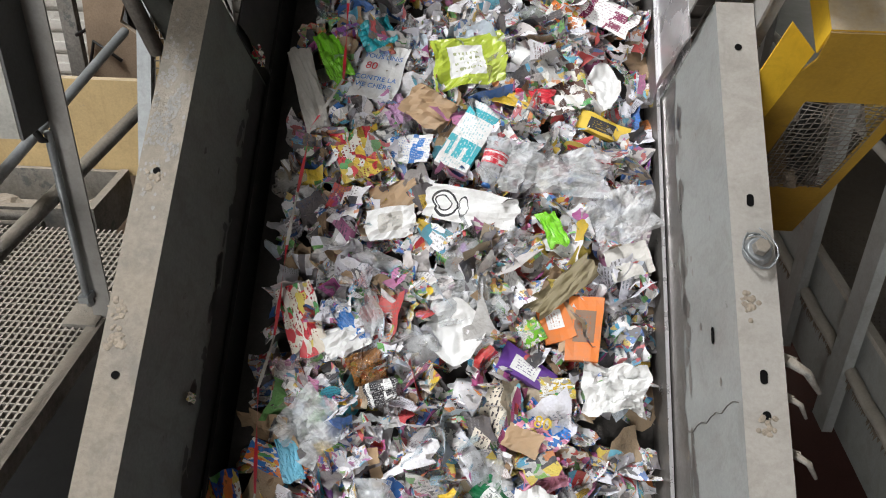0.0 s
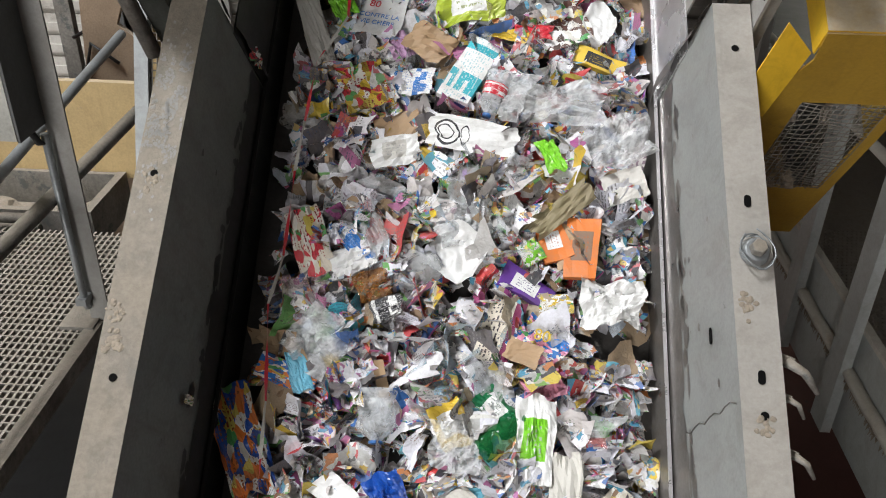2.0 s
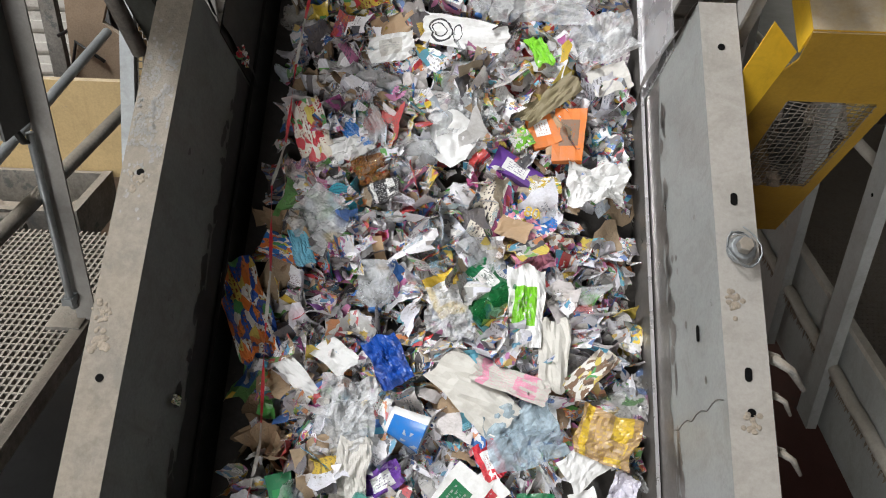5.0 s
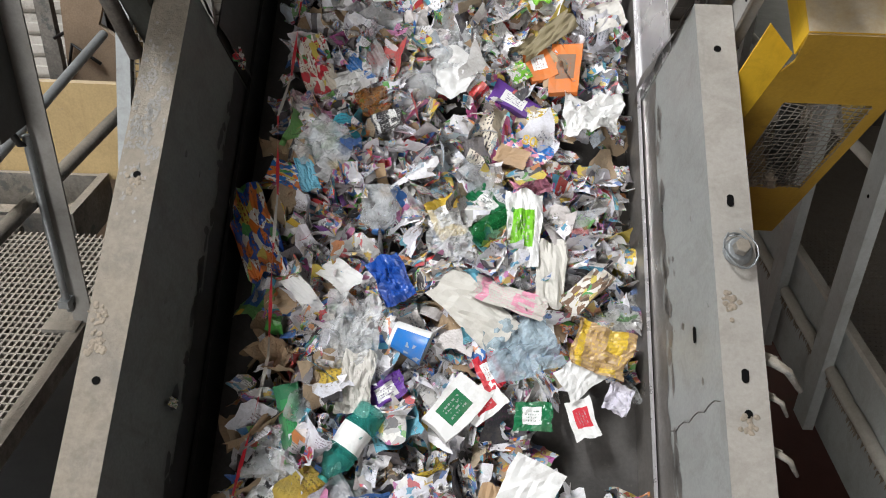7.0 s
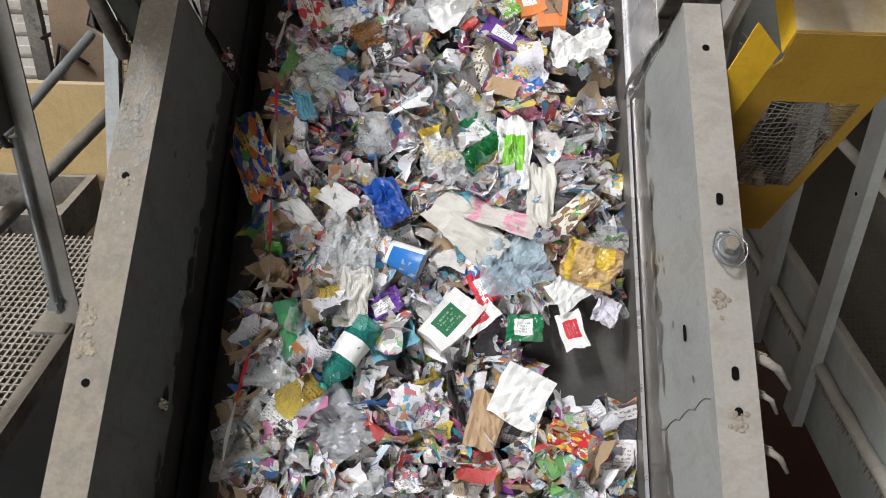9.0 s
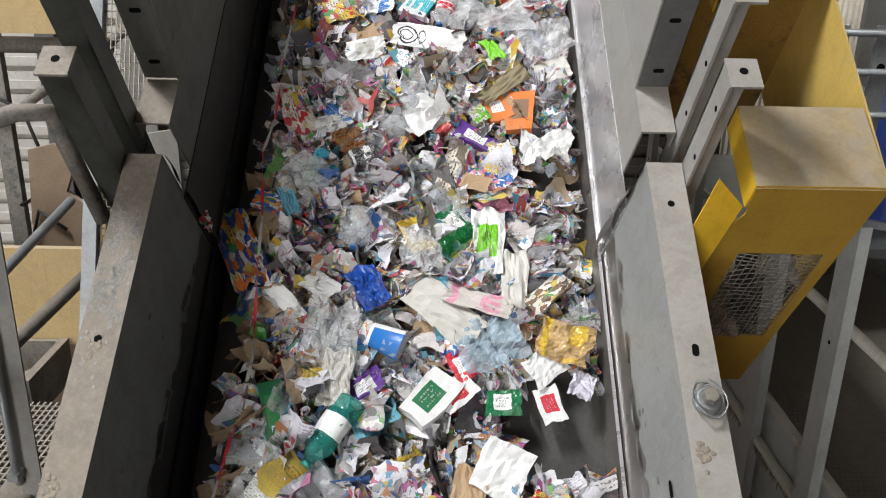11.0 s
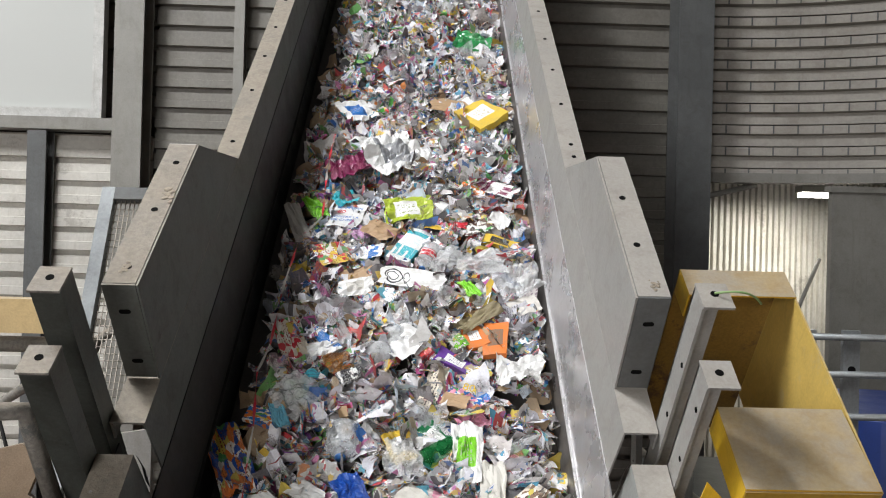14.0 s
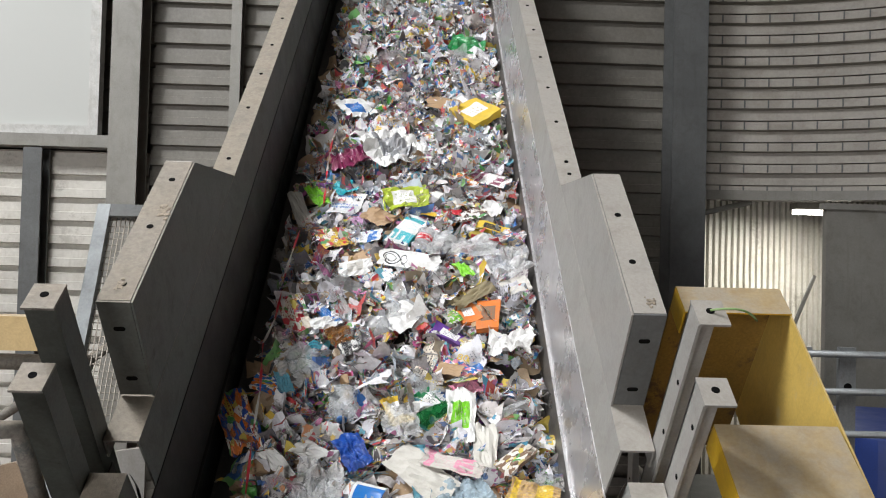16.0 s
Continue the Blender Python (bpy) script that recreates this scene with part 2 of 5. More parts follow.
for lo, hi in (((-9, -8.2, 0), (-5.6, -8, 12)), ((-1.6, -8.2, 0), (9, -8, 12)), ((-5.6, -8.2, 6.7), (-1.6, -8, 12))):
    box(bm, lo, hi)
solid("wall_south", bm, HALL, kind="structure", label="dark grey hall wall with an open roller door")
bm = bmesh.new(); box(bm, (-6.1, -8.6, -0.1), (-1.1, -8.5, 7.2))
solid("backdrop", bm, GLOW_SHEET, kind="structure", label="bright daylight outside the open roller door")

# cladding left of the conveyor, above it, and the curved drum wall with its lintel and passage
corrugated("cladding_1", -8.9, -2.62, 0.0, 5.12, BACK, 0.232, 0.075, CLADDING, "cream horizontal corrugated metal cladding, dusty")
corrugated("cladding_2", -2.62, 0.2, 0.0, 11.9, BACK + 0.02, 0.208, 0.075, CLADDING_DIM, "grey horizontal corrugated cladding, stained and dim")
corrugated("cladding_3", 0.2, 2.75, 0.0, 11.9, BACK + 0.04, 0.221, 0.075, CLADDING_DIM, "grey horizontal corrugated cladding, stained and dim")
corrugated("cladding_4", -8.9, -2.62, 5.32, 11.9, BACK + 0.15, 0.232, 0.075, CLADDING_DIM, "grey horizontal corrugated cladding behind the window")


def drum(s, d, h):
    # an arc that comes towards the camera as it runs right
    a = radians(90 - 62 * s)
    return (2.85 + (4.0 + d) * math.cos(a), 4.45 + (4.0 + d) * math.sin(a), h)


drum_wall = corrugated("drum_wall", 0, 0, 4.86, 11.9, 0, 0.22, 0.11, DRUM, "curved grey ribbed drum wall, dusty", drum, 40, ((0.0, 0.1), (0.37, 0.1), (0.375, 0.6), (0.42, 0.6), (0.425, 0.0), (0.77, 0.0), (0.785, 1.0), (0.985, 1.0)))
# short upright seams that split the lower band of each rib
h = 4.86
seam = bmesh.new(); box(seam, (-0.007, -0.006, 0.0), (0.007, 0.010, 0.081))
seam = mesh_of("seam", seam, STEEL_DARK)
while h < 7.4:
    for i in range(12):
        s0 = (i + 0.35) / 18.6
        a = radians(90 - 62 * s0)
        ob = new("seam", seam)
        ob.parent = drum_wall
        ob.matrix_world = Matrix.Translation(drum(s0, 0.008, h + 0.001)) @ pose(0, 0, 0, 0, 0, -62 * s0)
    h += 0.22
bm = bmesh.new()
for i in range(24):
    s0, s1 = i / 24, (i + 1) / 24
    quad = [drum(s0, -0.05, 4.80), drum(s1, -0.05, 4.80), drum(s1, 0.12, 4.80), drum(s0, 0.12, 4.80)]
    low = [bm.verts.new(p) for p in quad]
    high = [bm.verts.new((p[0], p[1], 4.895)) for p in quad]
    for k in range(4):
        bm.faces.new((low[k], low[(k + 1) % 4], high[(k + 1) % 4], high[k]))
    bm.faces.new(low[::-1]); bm.faces.new(high)
solid("lintel", bm, COLUMN, kind="structure", label="grey steel edge beam under the drum wall")


def column(name, x0, x1, y0, y1, z1, material, label):
    bm = bmesh.new()
    t = 0.018
    box(bm, (x0, y0, 0), (x1, y0 + t, z1)); box(bm, (x0, y1 - t, 0), (x1, y1, z1))
    box(bm, ((x0 + x1) / 2 - 0.008, y0 + t, 0), ((x0 + x1) / 2 + 0.008, y1 - t, z1))
    return solid(name, bm, material, kind="structure", label=label)


column("column_1", -2.90, -2.62, 8.12, 8.42, 11.9, COLUMN, "grey painted steel column by the cladding")
column("column_2", -1.80, -1.70, 8.30, 8.46, 11.9, COLUMN, "slim grey steel post on the cladding")
column("column_3", 2.56, 2.90, 8.10, 8.45, 11.9, STEEL_DARK, "dark grey steel column beside the drum wall")
column("column_4", -3.76, -3.58, 8.26, 8.46, 5.10, STEEL_DARK, "dark steel post on the cream cladding")
column("column_5", 4.83, 4.95, 7.70, 7.90, 11.9, COLUMN, "slim grey steel post on the drum wall")
bm = bmesh.new(); box(bm, (-8.9, 8.28, 5.12), (-2.91, 8.50, 5.24))
solid("rail_beam", bm, COLUMN, kind="structure", label="grey steel rail under the window")

# the window above the cream cladding
window = thing("window_1", kind="structure", label="large dull window pane in a pale metal frame")
bm = bmesh.new(); box(bm, (-6.5, 8.36, 5.33), (-3.17, 8.375, 7.6)); part("pane", bm, PANE, window)
bm = bmesh.new()
box(bm, (-6.6, 8.30, 5.24), (-3.07, 8.42, 5.33)); box(bm, (-6.6, 8.30, 7.6), (-3.07, 8.42, 7.7))
box(bm, (-3.17, 8.30, 5.33), (-3.07, 8.42, 7.6)); box(bm, (-6.6, 8.30, 5.33), (-6.5, 8.42, 7.6))
part("window_frame", bm, surface("pale_frame_metal", (0.5, 0.5, 0.48), 0.45), window, bevel=0.004)

# the passage under the lintel: a vertically ribbed pale wall, a lamp, and a plain door leaf
bm = bmesh.new()
x, y = 2.95, 9.6
pts = []
for i in range(60):
    for a, b in ((0.0, 0.0), (0.5, 0.0), (0.6, 0.05), (0.9, 0.05)):
        pts.append((x + (i + a) * 0.085, y + b + (i + a) * 0.03))
for (ax, ay), (bx, by) in zip(pts, pts[1:]):
    v = [bm.verts.new(p) for p in ((ax, ay, 0), (bx, by, 0), (bx, by, 6.0), (ax, ay, 6.0))]
    bm.faces.new(v)
bmesh.ops.remove_doubles(bm, verts=bm.verts, dist=0.0005)
solid("passage_wall", bm, CLADDING, kind="structure", label="pale vertically ribbed wall lit by a lamp")
bm = bmesh.new(); box(bm, (4.08, 8.05, 0), (6.4, 8.13, 4.72)); box(bm, (4.05, 8.03, 4.70), (6.4, 8.15, 4.76))
solid("door_1", bm, COLUMN, kind="structure", label="plain grey metal door leaf, scuffed", bevel=0.004)
bm = bmesh.new(); tube(bm, [(3.70, 8.3, 3.1), (4.09, 8.3, 4.05)], 0.02); tube(bm, [(2.85, 8.6, 4.62), (3.55, 8.6, 4.80)], 0.03)
solid("brace_1", bm, COLUMN, kind="structure", label="thin grey steel diagonal brace")
bm = bmesh.new(); box(bm, (2.93, 8.9, 4.3), (3.05, 8.93, 4.8))
solid("trim_1", bm, CLADDING, kind="structure", label="pale perforated strip beside the column")
lamp = thing("passage_light", Matrix.Translation((4.52, 9.0, 4.74)), label="white tube light glowing under the lintel", category="lamp")
bm = bmesh.new(); box(bm, (-0.34, -0.09, 0.03), (0.34, 0.09, 0.10)); part("housing", bm, COLUMN, lamp, bevel=0.004)
bm = bmesh.new(); box(bm, (-0.32, -0.07, -0.02), (0.32, 0.07, 0.028)); part("diffuser", bm, LAMP_GLOW, lamp)
bm = bmesh.new(); tube(bm, [(-0.2, 0, 0.1), (-0.2, 0, 1.3)], 0.008, 6); tube(bm, [(0.2, 0, 0.1), (0.2, 0, 1.3)], 0.008, 6); part("hanger", bm, STEEL, lamp)
bm = bmesh.new(); box(bm, (2.9, 8.55, 6.04), (6.5, 10.4, 6.1)); solid("ceiling_passage", bm, HALL, kind="structure", label="dark ceiling of the passage")


# ---- waste on the belt ----
def hsv(h, s, v):
    import colorsys
    return colorsys.hsv_to_rgb(h, s, v)


def scrap_material(name, stops, rough, prints=0.5, photo=0.4, transparent=0.0, coat=0.0, translucent=0.0, crinkle=0.006):
    """Printed paper or film: each scrap takes a colour of its own and a second one for its print."""
    m, t, b = nodes_of(name)
    rnd = node(t, "ShaderNodeNewGeometry").outputs["Random Per Island"]
    base = ramp(t, rnd, stops, True)
    r2 = node(t, "ShaderNodeMath", {0: rnd, 1: 57.31}, operation="MULTIPLY").outputs[0]
    r2 = node(t, "ShaderNodeMath", {0: r2}, operation="FRACT").outputs[0]
    ink = ramp(t, r2, INKS, True)
    uv = node(t, "ShaderNodeUVMap").outputs[0]
    off = node(t, "ShaderNodeVectorMath", {0: uv, 1: node(t, "ShaderNodeCombineXYZ", {0: node(t, "ShaderNodeMath", {0: rnd, 1: 91.0}, operation="MULTIPLY").outputs[0], 1: node(t, "ShaderNodeMath", {0: r2, 1: 47.0}, operation="MULTIPLY").outputs[0]}).outputs[0]}, operation="ADD").outputs[0]
    xyz = node(t, "ShaderNodeSeparateXYZ", {0: uv})

    def hashed(k):
        return node(t, "ShaderNodeMath", {0: node(t, "ShaderNodeMath", {0: rnd, 1: k}, operation="MULTIPLY").outputs[0]}, operation="FRACT").outputs[0]

    def span(axis, k, least, most):
        # 1 between two places along the sheet that differ from scrap to scrap
        lo = node(t, "ShaderNodeMapRange", {0: hashed(k), 3: -0.3, 4: 0.7}).outputs[0]
        size = node(t, "ShaderNodeMapRange", {0: hashed(k * 1.7), 3: least, 4: most}).outputs[0]
        over = node(t, "ShaderNodeMath", {0: node(t, "ShaderNodeMath", {0: xyz.outputs[axis], 1: lo}, operation="SUBTRACT").outputs[0], 1: 0.0}, operation="GREATER_THAN").outputs[0]
        under = node(t, "ShaderNodeMath", {0: node(t, "ShaderNodeMath", {0: xyz.outputs[axis], 1: lo}, operation="SUBTRACT").outputs[0], 1: size}, operation="LESS_THAN").outputs[0]
        return node(t, "ShaderNodeMath", {0: over, 1: under}, operation="MULTIPLY").outputs[0]

    def both(a, c):
        return node(t, "ShaderNodeMath", {0: a, 1: c}, operation="MULTIPLY").outputs[0]

    some = node(t, "ShaderNodeMath", {0: hashed(23.7), 1: prints}, operation="LESS_THAN").outputs[0]
    mask = both(both(span(0, 313.1, 0.2, 0.9), span(1, 171.3, 0.15, 0.6)), some)
    rows = node(t, "ShaderNodeMath", {0: node(t, "ShaderNodeMath", {0: node(t, "ShaderNodeMath", {0: xyz.outputs[1], 1: 11.0}, operation="MULTIPLY").outputs[0]}, operation="FRACT").outputs[0], 1: 0.45}, operation="LESS_THAN").outputs[0]
    marks = node(t, "ShaderNodeTexNoise", {"Vector": node(t, "ShaderNodeVectorMath", {0: off, 1: (26.0, 11.0, 1.0)}, operation="MULTIPLY").outputs[0], "Scale": 1.0, "Detail": 1.0}).outputs[0]
    text = both(both(rows, ramp(t, marks, [(0.0, (0, 0, 0)), (0.5, (1, 1, 1))], True)), both(span(0, 97.7, 0.4, 0.9), span(1, 61.9, 0.2, 0.8)))
    col = mix(t, mask, base, ink)
    # picture prints: uneven patches of several inks on some of the scraps
    warp = node(t, "ShaderNodeTexNoise", {"Vector": off, "Scale": 5.0, "Detail": 2.0}).outputs[1]
    bent = node(t, "ShaderNodeVectorMath", {0: node(t, "ShaderNodeVectorMath", {0: warp, 1: (0.4, 0.4, 0.0)}, operation="MULTIPLY").outputs[0], 1: off}, operation="ADD").outputs[0]
    cell = node(t, "ShaderNodeSeparateXYZ", {0: node(t, "ShaderNodeTexVoronoi", {"Vector": bent, "Scale": 7.0}).outputs["Color"]})
    tone = node(t, "ShaderNodeMath", {0: node(t, "ShaderNodeMath", {0: cell.outputs[0], 1: r2}, operation="ADD").outputs[0]}, operation="FRACT").outputs[0]
    printed = both(node(t, "ShaderNodeMath", {0: hashed(41.3), 1: photo}, operation="LESS_THAN").outputs[0], node(t, "ShaderNodeMath", {0: cell.outputs[1], 1: 0.62}, operation="LESS_THAN").outputs[0])
    col = mix(t, both(printed, 0.85), col, ramp(t, tone, INKS, True))
    col = mix(t, node(t, "ShaderNodeMath", {0: text, 1: 0.75 * min(1, prints * 1.5)}, operation="MULTIPLY").outputs[0], col, mix(t, 0.75, ink, (0.05, 0.05, 0.06)))
    grime = node(t, "ShaderNodeTexNoise", {"Vector": coords(t), "Scale": 22.0, "Detail": 6.0, "Roughness": 0.7}).outputs[0]
    col = mix(t, ramp(t, grime, [(0.45, (0, 0, 0)), (0.8, (0.6, 0.6, 0.6))]), col, (0.22, 0.19, 0.15))
    t.links.new(col, b.inputs["Base Color"])
    b.inputs["Roughness"].default_value = rough
    b.inputs["Coat Weight"].default_value = coat
    b.inputs["Coat Roughness"].default_value = 0.12
    crease = node(t, "ShaderNodeTexVoronoi", {"Vector": coords(t), "Scale": 38.0}, feature="DISTANCE_TO_EDGE").outputs[0]
    wrinkle = node(t, "ShaderNodeTexNoise", {"Vector": coords(t), "Scale": 60.0, "Detail": 5.0, "Distortion": 1.2}).outputs[0]
    height = node(t, "ShaderNodeMath", {0: wrinkle, 1: ramp(t, crease, [(0.0, (0, 0, 0)), (0.2, (0.25, 0.25, 0.25))])}, operation="ADD").outputs[0]
    t.links.new(node(t, "ShaderNodeBump", {"Height": height, "Strength": 0.55, "Distance": crinkle}).outputs[0], b.inputs["Normal"])
    if transparent:
        clear = node(t, "ShaderNodeBsdfTransparent", {0: (0.93, 0.95, 0.96, 1)})
        out = t.nodes["Material Output"]
        amount = node(t, "ShaderNodeMapRange", {0: wrinkle, 1: 0.3, 2: 0.7, 3: transparent - 0.1, 4: transparent + 0.1}).outputs[0]
        blend = node(t, "ShaderNodeMixShader", {0: amount, 1: b.outputs[0], 2: clear.outputs[0]})
        t.links.new(blend.outputs[0], out.inputs[0])
    return m


INKS = [(0.0, (0.03, 0.14, 0.42)), (0.10, (0.50, 0.04, 0.05)), (0.20, (0.08, 0.33, 0.50)), (0.28, (0.66, 0.45, 0.06)), (0.35, (0.12, 0.35, 0.09)), (0.42, (0.45, 0.45, 0.44)), (0.58, (0.06, 0.06, 0.07)), (0.70, (0.62, 0.22, 0.06)), (0.76, (0.40, 0.08, 0.28)), (0.82, (0.75, 0.74, 0.70))]
W1, W2, W3 = (0.81, 0.80, 0.83), (0.72, 0.72, 0.78), (0.62, 0.58, 0.57)
PAPER = scrap_material("printed_paper", [(0.0, W1), (0.26, W2), (0.47, W3), (0.60, (0.47, 0.46, 0.45)), (0.68, (0.11, 0.10, 0.11)), (0.76, (0.55, 0.62, 0.70)), (0.79, (0.42, 0.34, 0.24)), (0.825, (0.06, 0.16, 0.44)), (0.85, (0.52, 0.07, 0.07)), (0.875, (0.62, 0.48, 0.09)), (0.90, (0.18, 0.42, 0.13)), (0.925, (0.14, 0.42, 0.54)), (0.95, (0.55, 0.20, 0.38)), (0.97, (0.05, 0.05, 0.06))], 0.55, 0.66, 0.40, crinkle=0.007)
CARD = scrap_material("corrugated_card", [(0.0, (0.36, 0.25, 0.15)), (0.4, (0.42, 0.31, 0.20)), (0.7, (0.30, 0.20, 0.12))], 0.8, 0.12, 0.1)
FILM = scrap_material("plastic_film", [(0.0, (0.72, 0.74, 0.75)), (0.45, (0.80, 0.82, 0.83)), (0.7, (0.75, 0.74, 0.72)), (0.8, (0.35, 0.55, 0.66)), (0.88, (0.60, 0.66, 0.60)), (0.94, (0.60, 0.40, 0.45))], 0.12, 0.1, 0.12, 0.6, 0.6)
WRAP = scrap_material("printed_wrapper", [(0.0, (0.05, 0.18, 0.55)), (0.14, (0.60, 0.05, 0.05)), (0.28, (0.72, 0.52, 0.05)), (0.40, (0.10, 0.40, 0.08)), (0.50, (0.06, 0.45, 0.58)), (0.60, (0.28, 0.08, 0.42)), (0.68, (0.70, 0.26, 0.04)), (0.76, (0.62, 0.14, 0.36)), (0.84, (0.05, 0.05, 0.06)), (0.92, (0.72, 0.72, 0.70))], 0.28, 0.7, 0.6, 0.0, 0.3)

TRAVEL = SPEED * 16.0
U_LOW, U_HIGH = -TRAVEL - 0.3, 7.6


def bed(x, y):
    """How high the loose waste lies on the belt."""
    edge = max(0.0, 1 - abs(x / 0.66) ** 6)
    h = 0.055 + 0.05 * noise.noise((x * 2.3, y * 1.7, 0.3)) + 0.035 * noise.noise((x * 6.1, y * 6.1, 4.0))
    return max(0.012, h * edge)


def crumple(rng, w, h, k, bend, rough):
    """A crumpled sheet as rows of points in its own space, with its uv."""
    curl, twist = rng.uniform(-bend, bend), rng.uniform(-bend, bend)
    creases = []
    for _ in range(rng.choice((1, 2, 2, 3, 4))):
        a = rng.uniform(0, math.tau)
        creases.append((math.cos(a), math.sin(a), rng.uniform(-0.28, 0.28), rng.choice((-1, 1)) * rng.uniform(0.2, 1.5) * rough))
    sx, sy = rng.uniform(0, 99), rng.uniform(0, 99)
    skew = rng.uniform(-0.25, 0.25)
    pts = []
    for i in range(k + 1):
        for j in range(k + 1):
            a, b = i / k - 0.5, j / k - 0.5
            edge = 1 + 0.16 * noise.noise((sx + 3 * a, sy + 3 * b, 1.0)) * (2.4 if abs(a) == 0.5 or abs(b) == 0.5 else 1)
            x, y = (a + skew * b) * w * edge, b * h * edge
            z = curl * w * (a * a * 3 - 0.25) + twist * w * a * b * 2 + rough * w * 0.28 * (noise.noise((sx + a * 3.1, sy + b * 3.1, 0)) + 0.8 * abs(noise.noise((sx + a * 7, sy + b * 7, 5))))
            # sharp folds across the sheet; steep folds draw the sheet in
            for c, d, off, slope in creases:
                q = c * a + d * b - off
                z += w * slope * (abs(q) - 0.18)
                x -= 0.22 * abs(slope) * q * c * w
                y -= 0.22 * abs(slope) * q * d * w
            pts.append((x, y, z))
    return pts


def scraps(name, count, size, material, label, category, seed, bend=0.5, rough=0.5, k=5, lift=(0.0, 0.03), tilt=28, keep=None):
    """One mesh of many loose crumpled sheets lying over one another on the belt."""
    rng = random.Random(seed)
    verts, faces, uvs = [], [], []
    for _ in range(count):
        x, y = rng.uniform(-0.55, 0.63), rng.uniform(U_LOW, U_HIGH)
        if keep and not keep(x, y):
            continue
        w = rng.uniform(*size)
        h = w * rng.uniform(0.28, 1.1)
        z, lean = bed(x, y) + rng.uniform(*lift), tilt
        if any(abs((x - fx) * c + (y - fy) * d) < a and abs((y - fy) * c - (x - fx) * d) < b for fx, fy, c, d, a, b in FEET):
            z, lean = rng.uniform(0.015, 0.065), 10  # pressed down under a larger piece
            w *= 0.75
            h *= 0.75
        m = Matrix.LocRotScale((x, y, z), Euler((radians(rng.gauss(0, lean)), radians(rng.gauss(0, lean)), rng.uniform(0, math.tau))), None)
        first = len(verts)
        for p in crumple(rng, w, h, k, bend, rough):
            q = m @ Vector(p)
            q.z = max(q.z, 0.006)
            q.x = max(-0.60, min(0.640, q.x))
            verts.append(q)
        for i in range(k):
            for j in range(k):
                a = first + i * (k + 1) + j
                faces.append((a, a + k + 1, a + k + 2, a + 1))
                uvs += [(i / k, j / k), ((i + 1) / k, j / k), ((i + 1) / k, (j + 1) / k), (i / k, (j + 1) / k)]
    me = bpy.data.meshes.new(name)
    me.from_pydata(verts, [], faces)
    me.materials.append(material)
    layer = me.uv_layers.new(name="uv")
    layer.data.foreach_set("uv", [c for p in uvs for c in p])
    me.polygons.foreach_set("use_smooth", [True] * len(faces))
    me.set_sharp_from_angle(angle=radians(32))
    ob = new(name, me)
    ob.matrix_world = BELT
    LOAD.append(ob)
    return tagged(ob, label, category, kind="stuff")


FEET = []  # where single pieces lie
LOAD = []  # all that rides on the belt
bm = bmesh.new()
box(bm, (-0.66, U_LOW - 1.2, -0.012), (0.66, 9.2, 0.0))
belt = solid("conveyor_belt", bm, RUBBER, BELT, label="black rubber conveyor belt, dusty and scuffed, running uphill", category="conveyor belt")
LOAD.append(belt)
# ---- the conveyor's frame ----
WALL, LIP, TOP = 0.705, 0.808, 0.62
conveyor = thing("conveyor", BELT, label="inclined conveyor trough of grey painted steel, dusty and worn", category="conveyor")


def swept(outline, lo, hi):
    bm = bmesh.new()
    prism(bm, outline, lo, hi, lambda a, b, s: (a, s, b))
    return bm


def side(s, lo, hi, material, flange_material):
    # plate leaning a little outwards, with a lip folded out along its top
    plate = [(s * 0.655, 0.03), (s * 0.661, 0.03), (s * (WALL + 0.006), TOP), (s * WALL, TOP)]
    part("side_plate", swept(plate, lo, hi), material, conveyor, bevel=0.0015)
    lip = [(s * WALL, TOP + 0.002), (s * LIP, TOP + 0.002), (s * LIP, TOP - 0.07), (s * (LIP - 0.006), TOP - 0.07), (s * (LIP - 0.006), TOP - 0.006), (s * WALL, TOP - 0.006)]
    part("flange", swept(lip, lo, hi), flange_material, conveyor, "dusty grey flange with bolt holes", bevel=0.002)


def slot_at(bm, p, axis, a, b):
    """A shallow dark slot with rounded ends, a by b half sizes, that lies on a face square to the axis."""
    k = 12
    ring = []
    for i in range(k):
        c, d = math.cos(i * math.tau / k), math.sin(i * math.tau / k)
        off = (c * a, d * b) if abs(a - b) < 1e-6 else (math.copysign(max(0, a - b), c) + c * b, d * b)
        ring.append(off)
    if axis == "z":
        vs = [bm.verts.new((p[0] + q, p[1] + r, p[2])) for r, q in ring]
    elif axis == "y":
        vs = [bm.verts.new((p[0] + r, p[1], p[2] + q)) for r, q in ring]
    else:
        vs = [bm.verts.new((p[0], p[1] + r, p[2] + q)) for r, q in ring]
    bm.faces.new(vs)
    ret = bmesh.ops.extrude_face_region(bm, geom=list(bm.faces))
    shift = {"z": (0, 0, -0.002), "y": (0, 0.002, 0), "x": (0.002, 0, 0)}[axis]
    bmesh.ops.translate(bm, vec=shift, verts=[e for e in ret["geom"] if isinstance(e, bmesh.types.BMVert)])


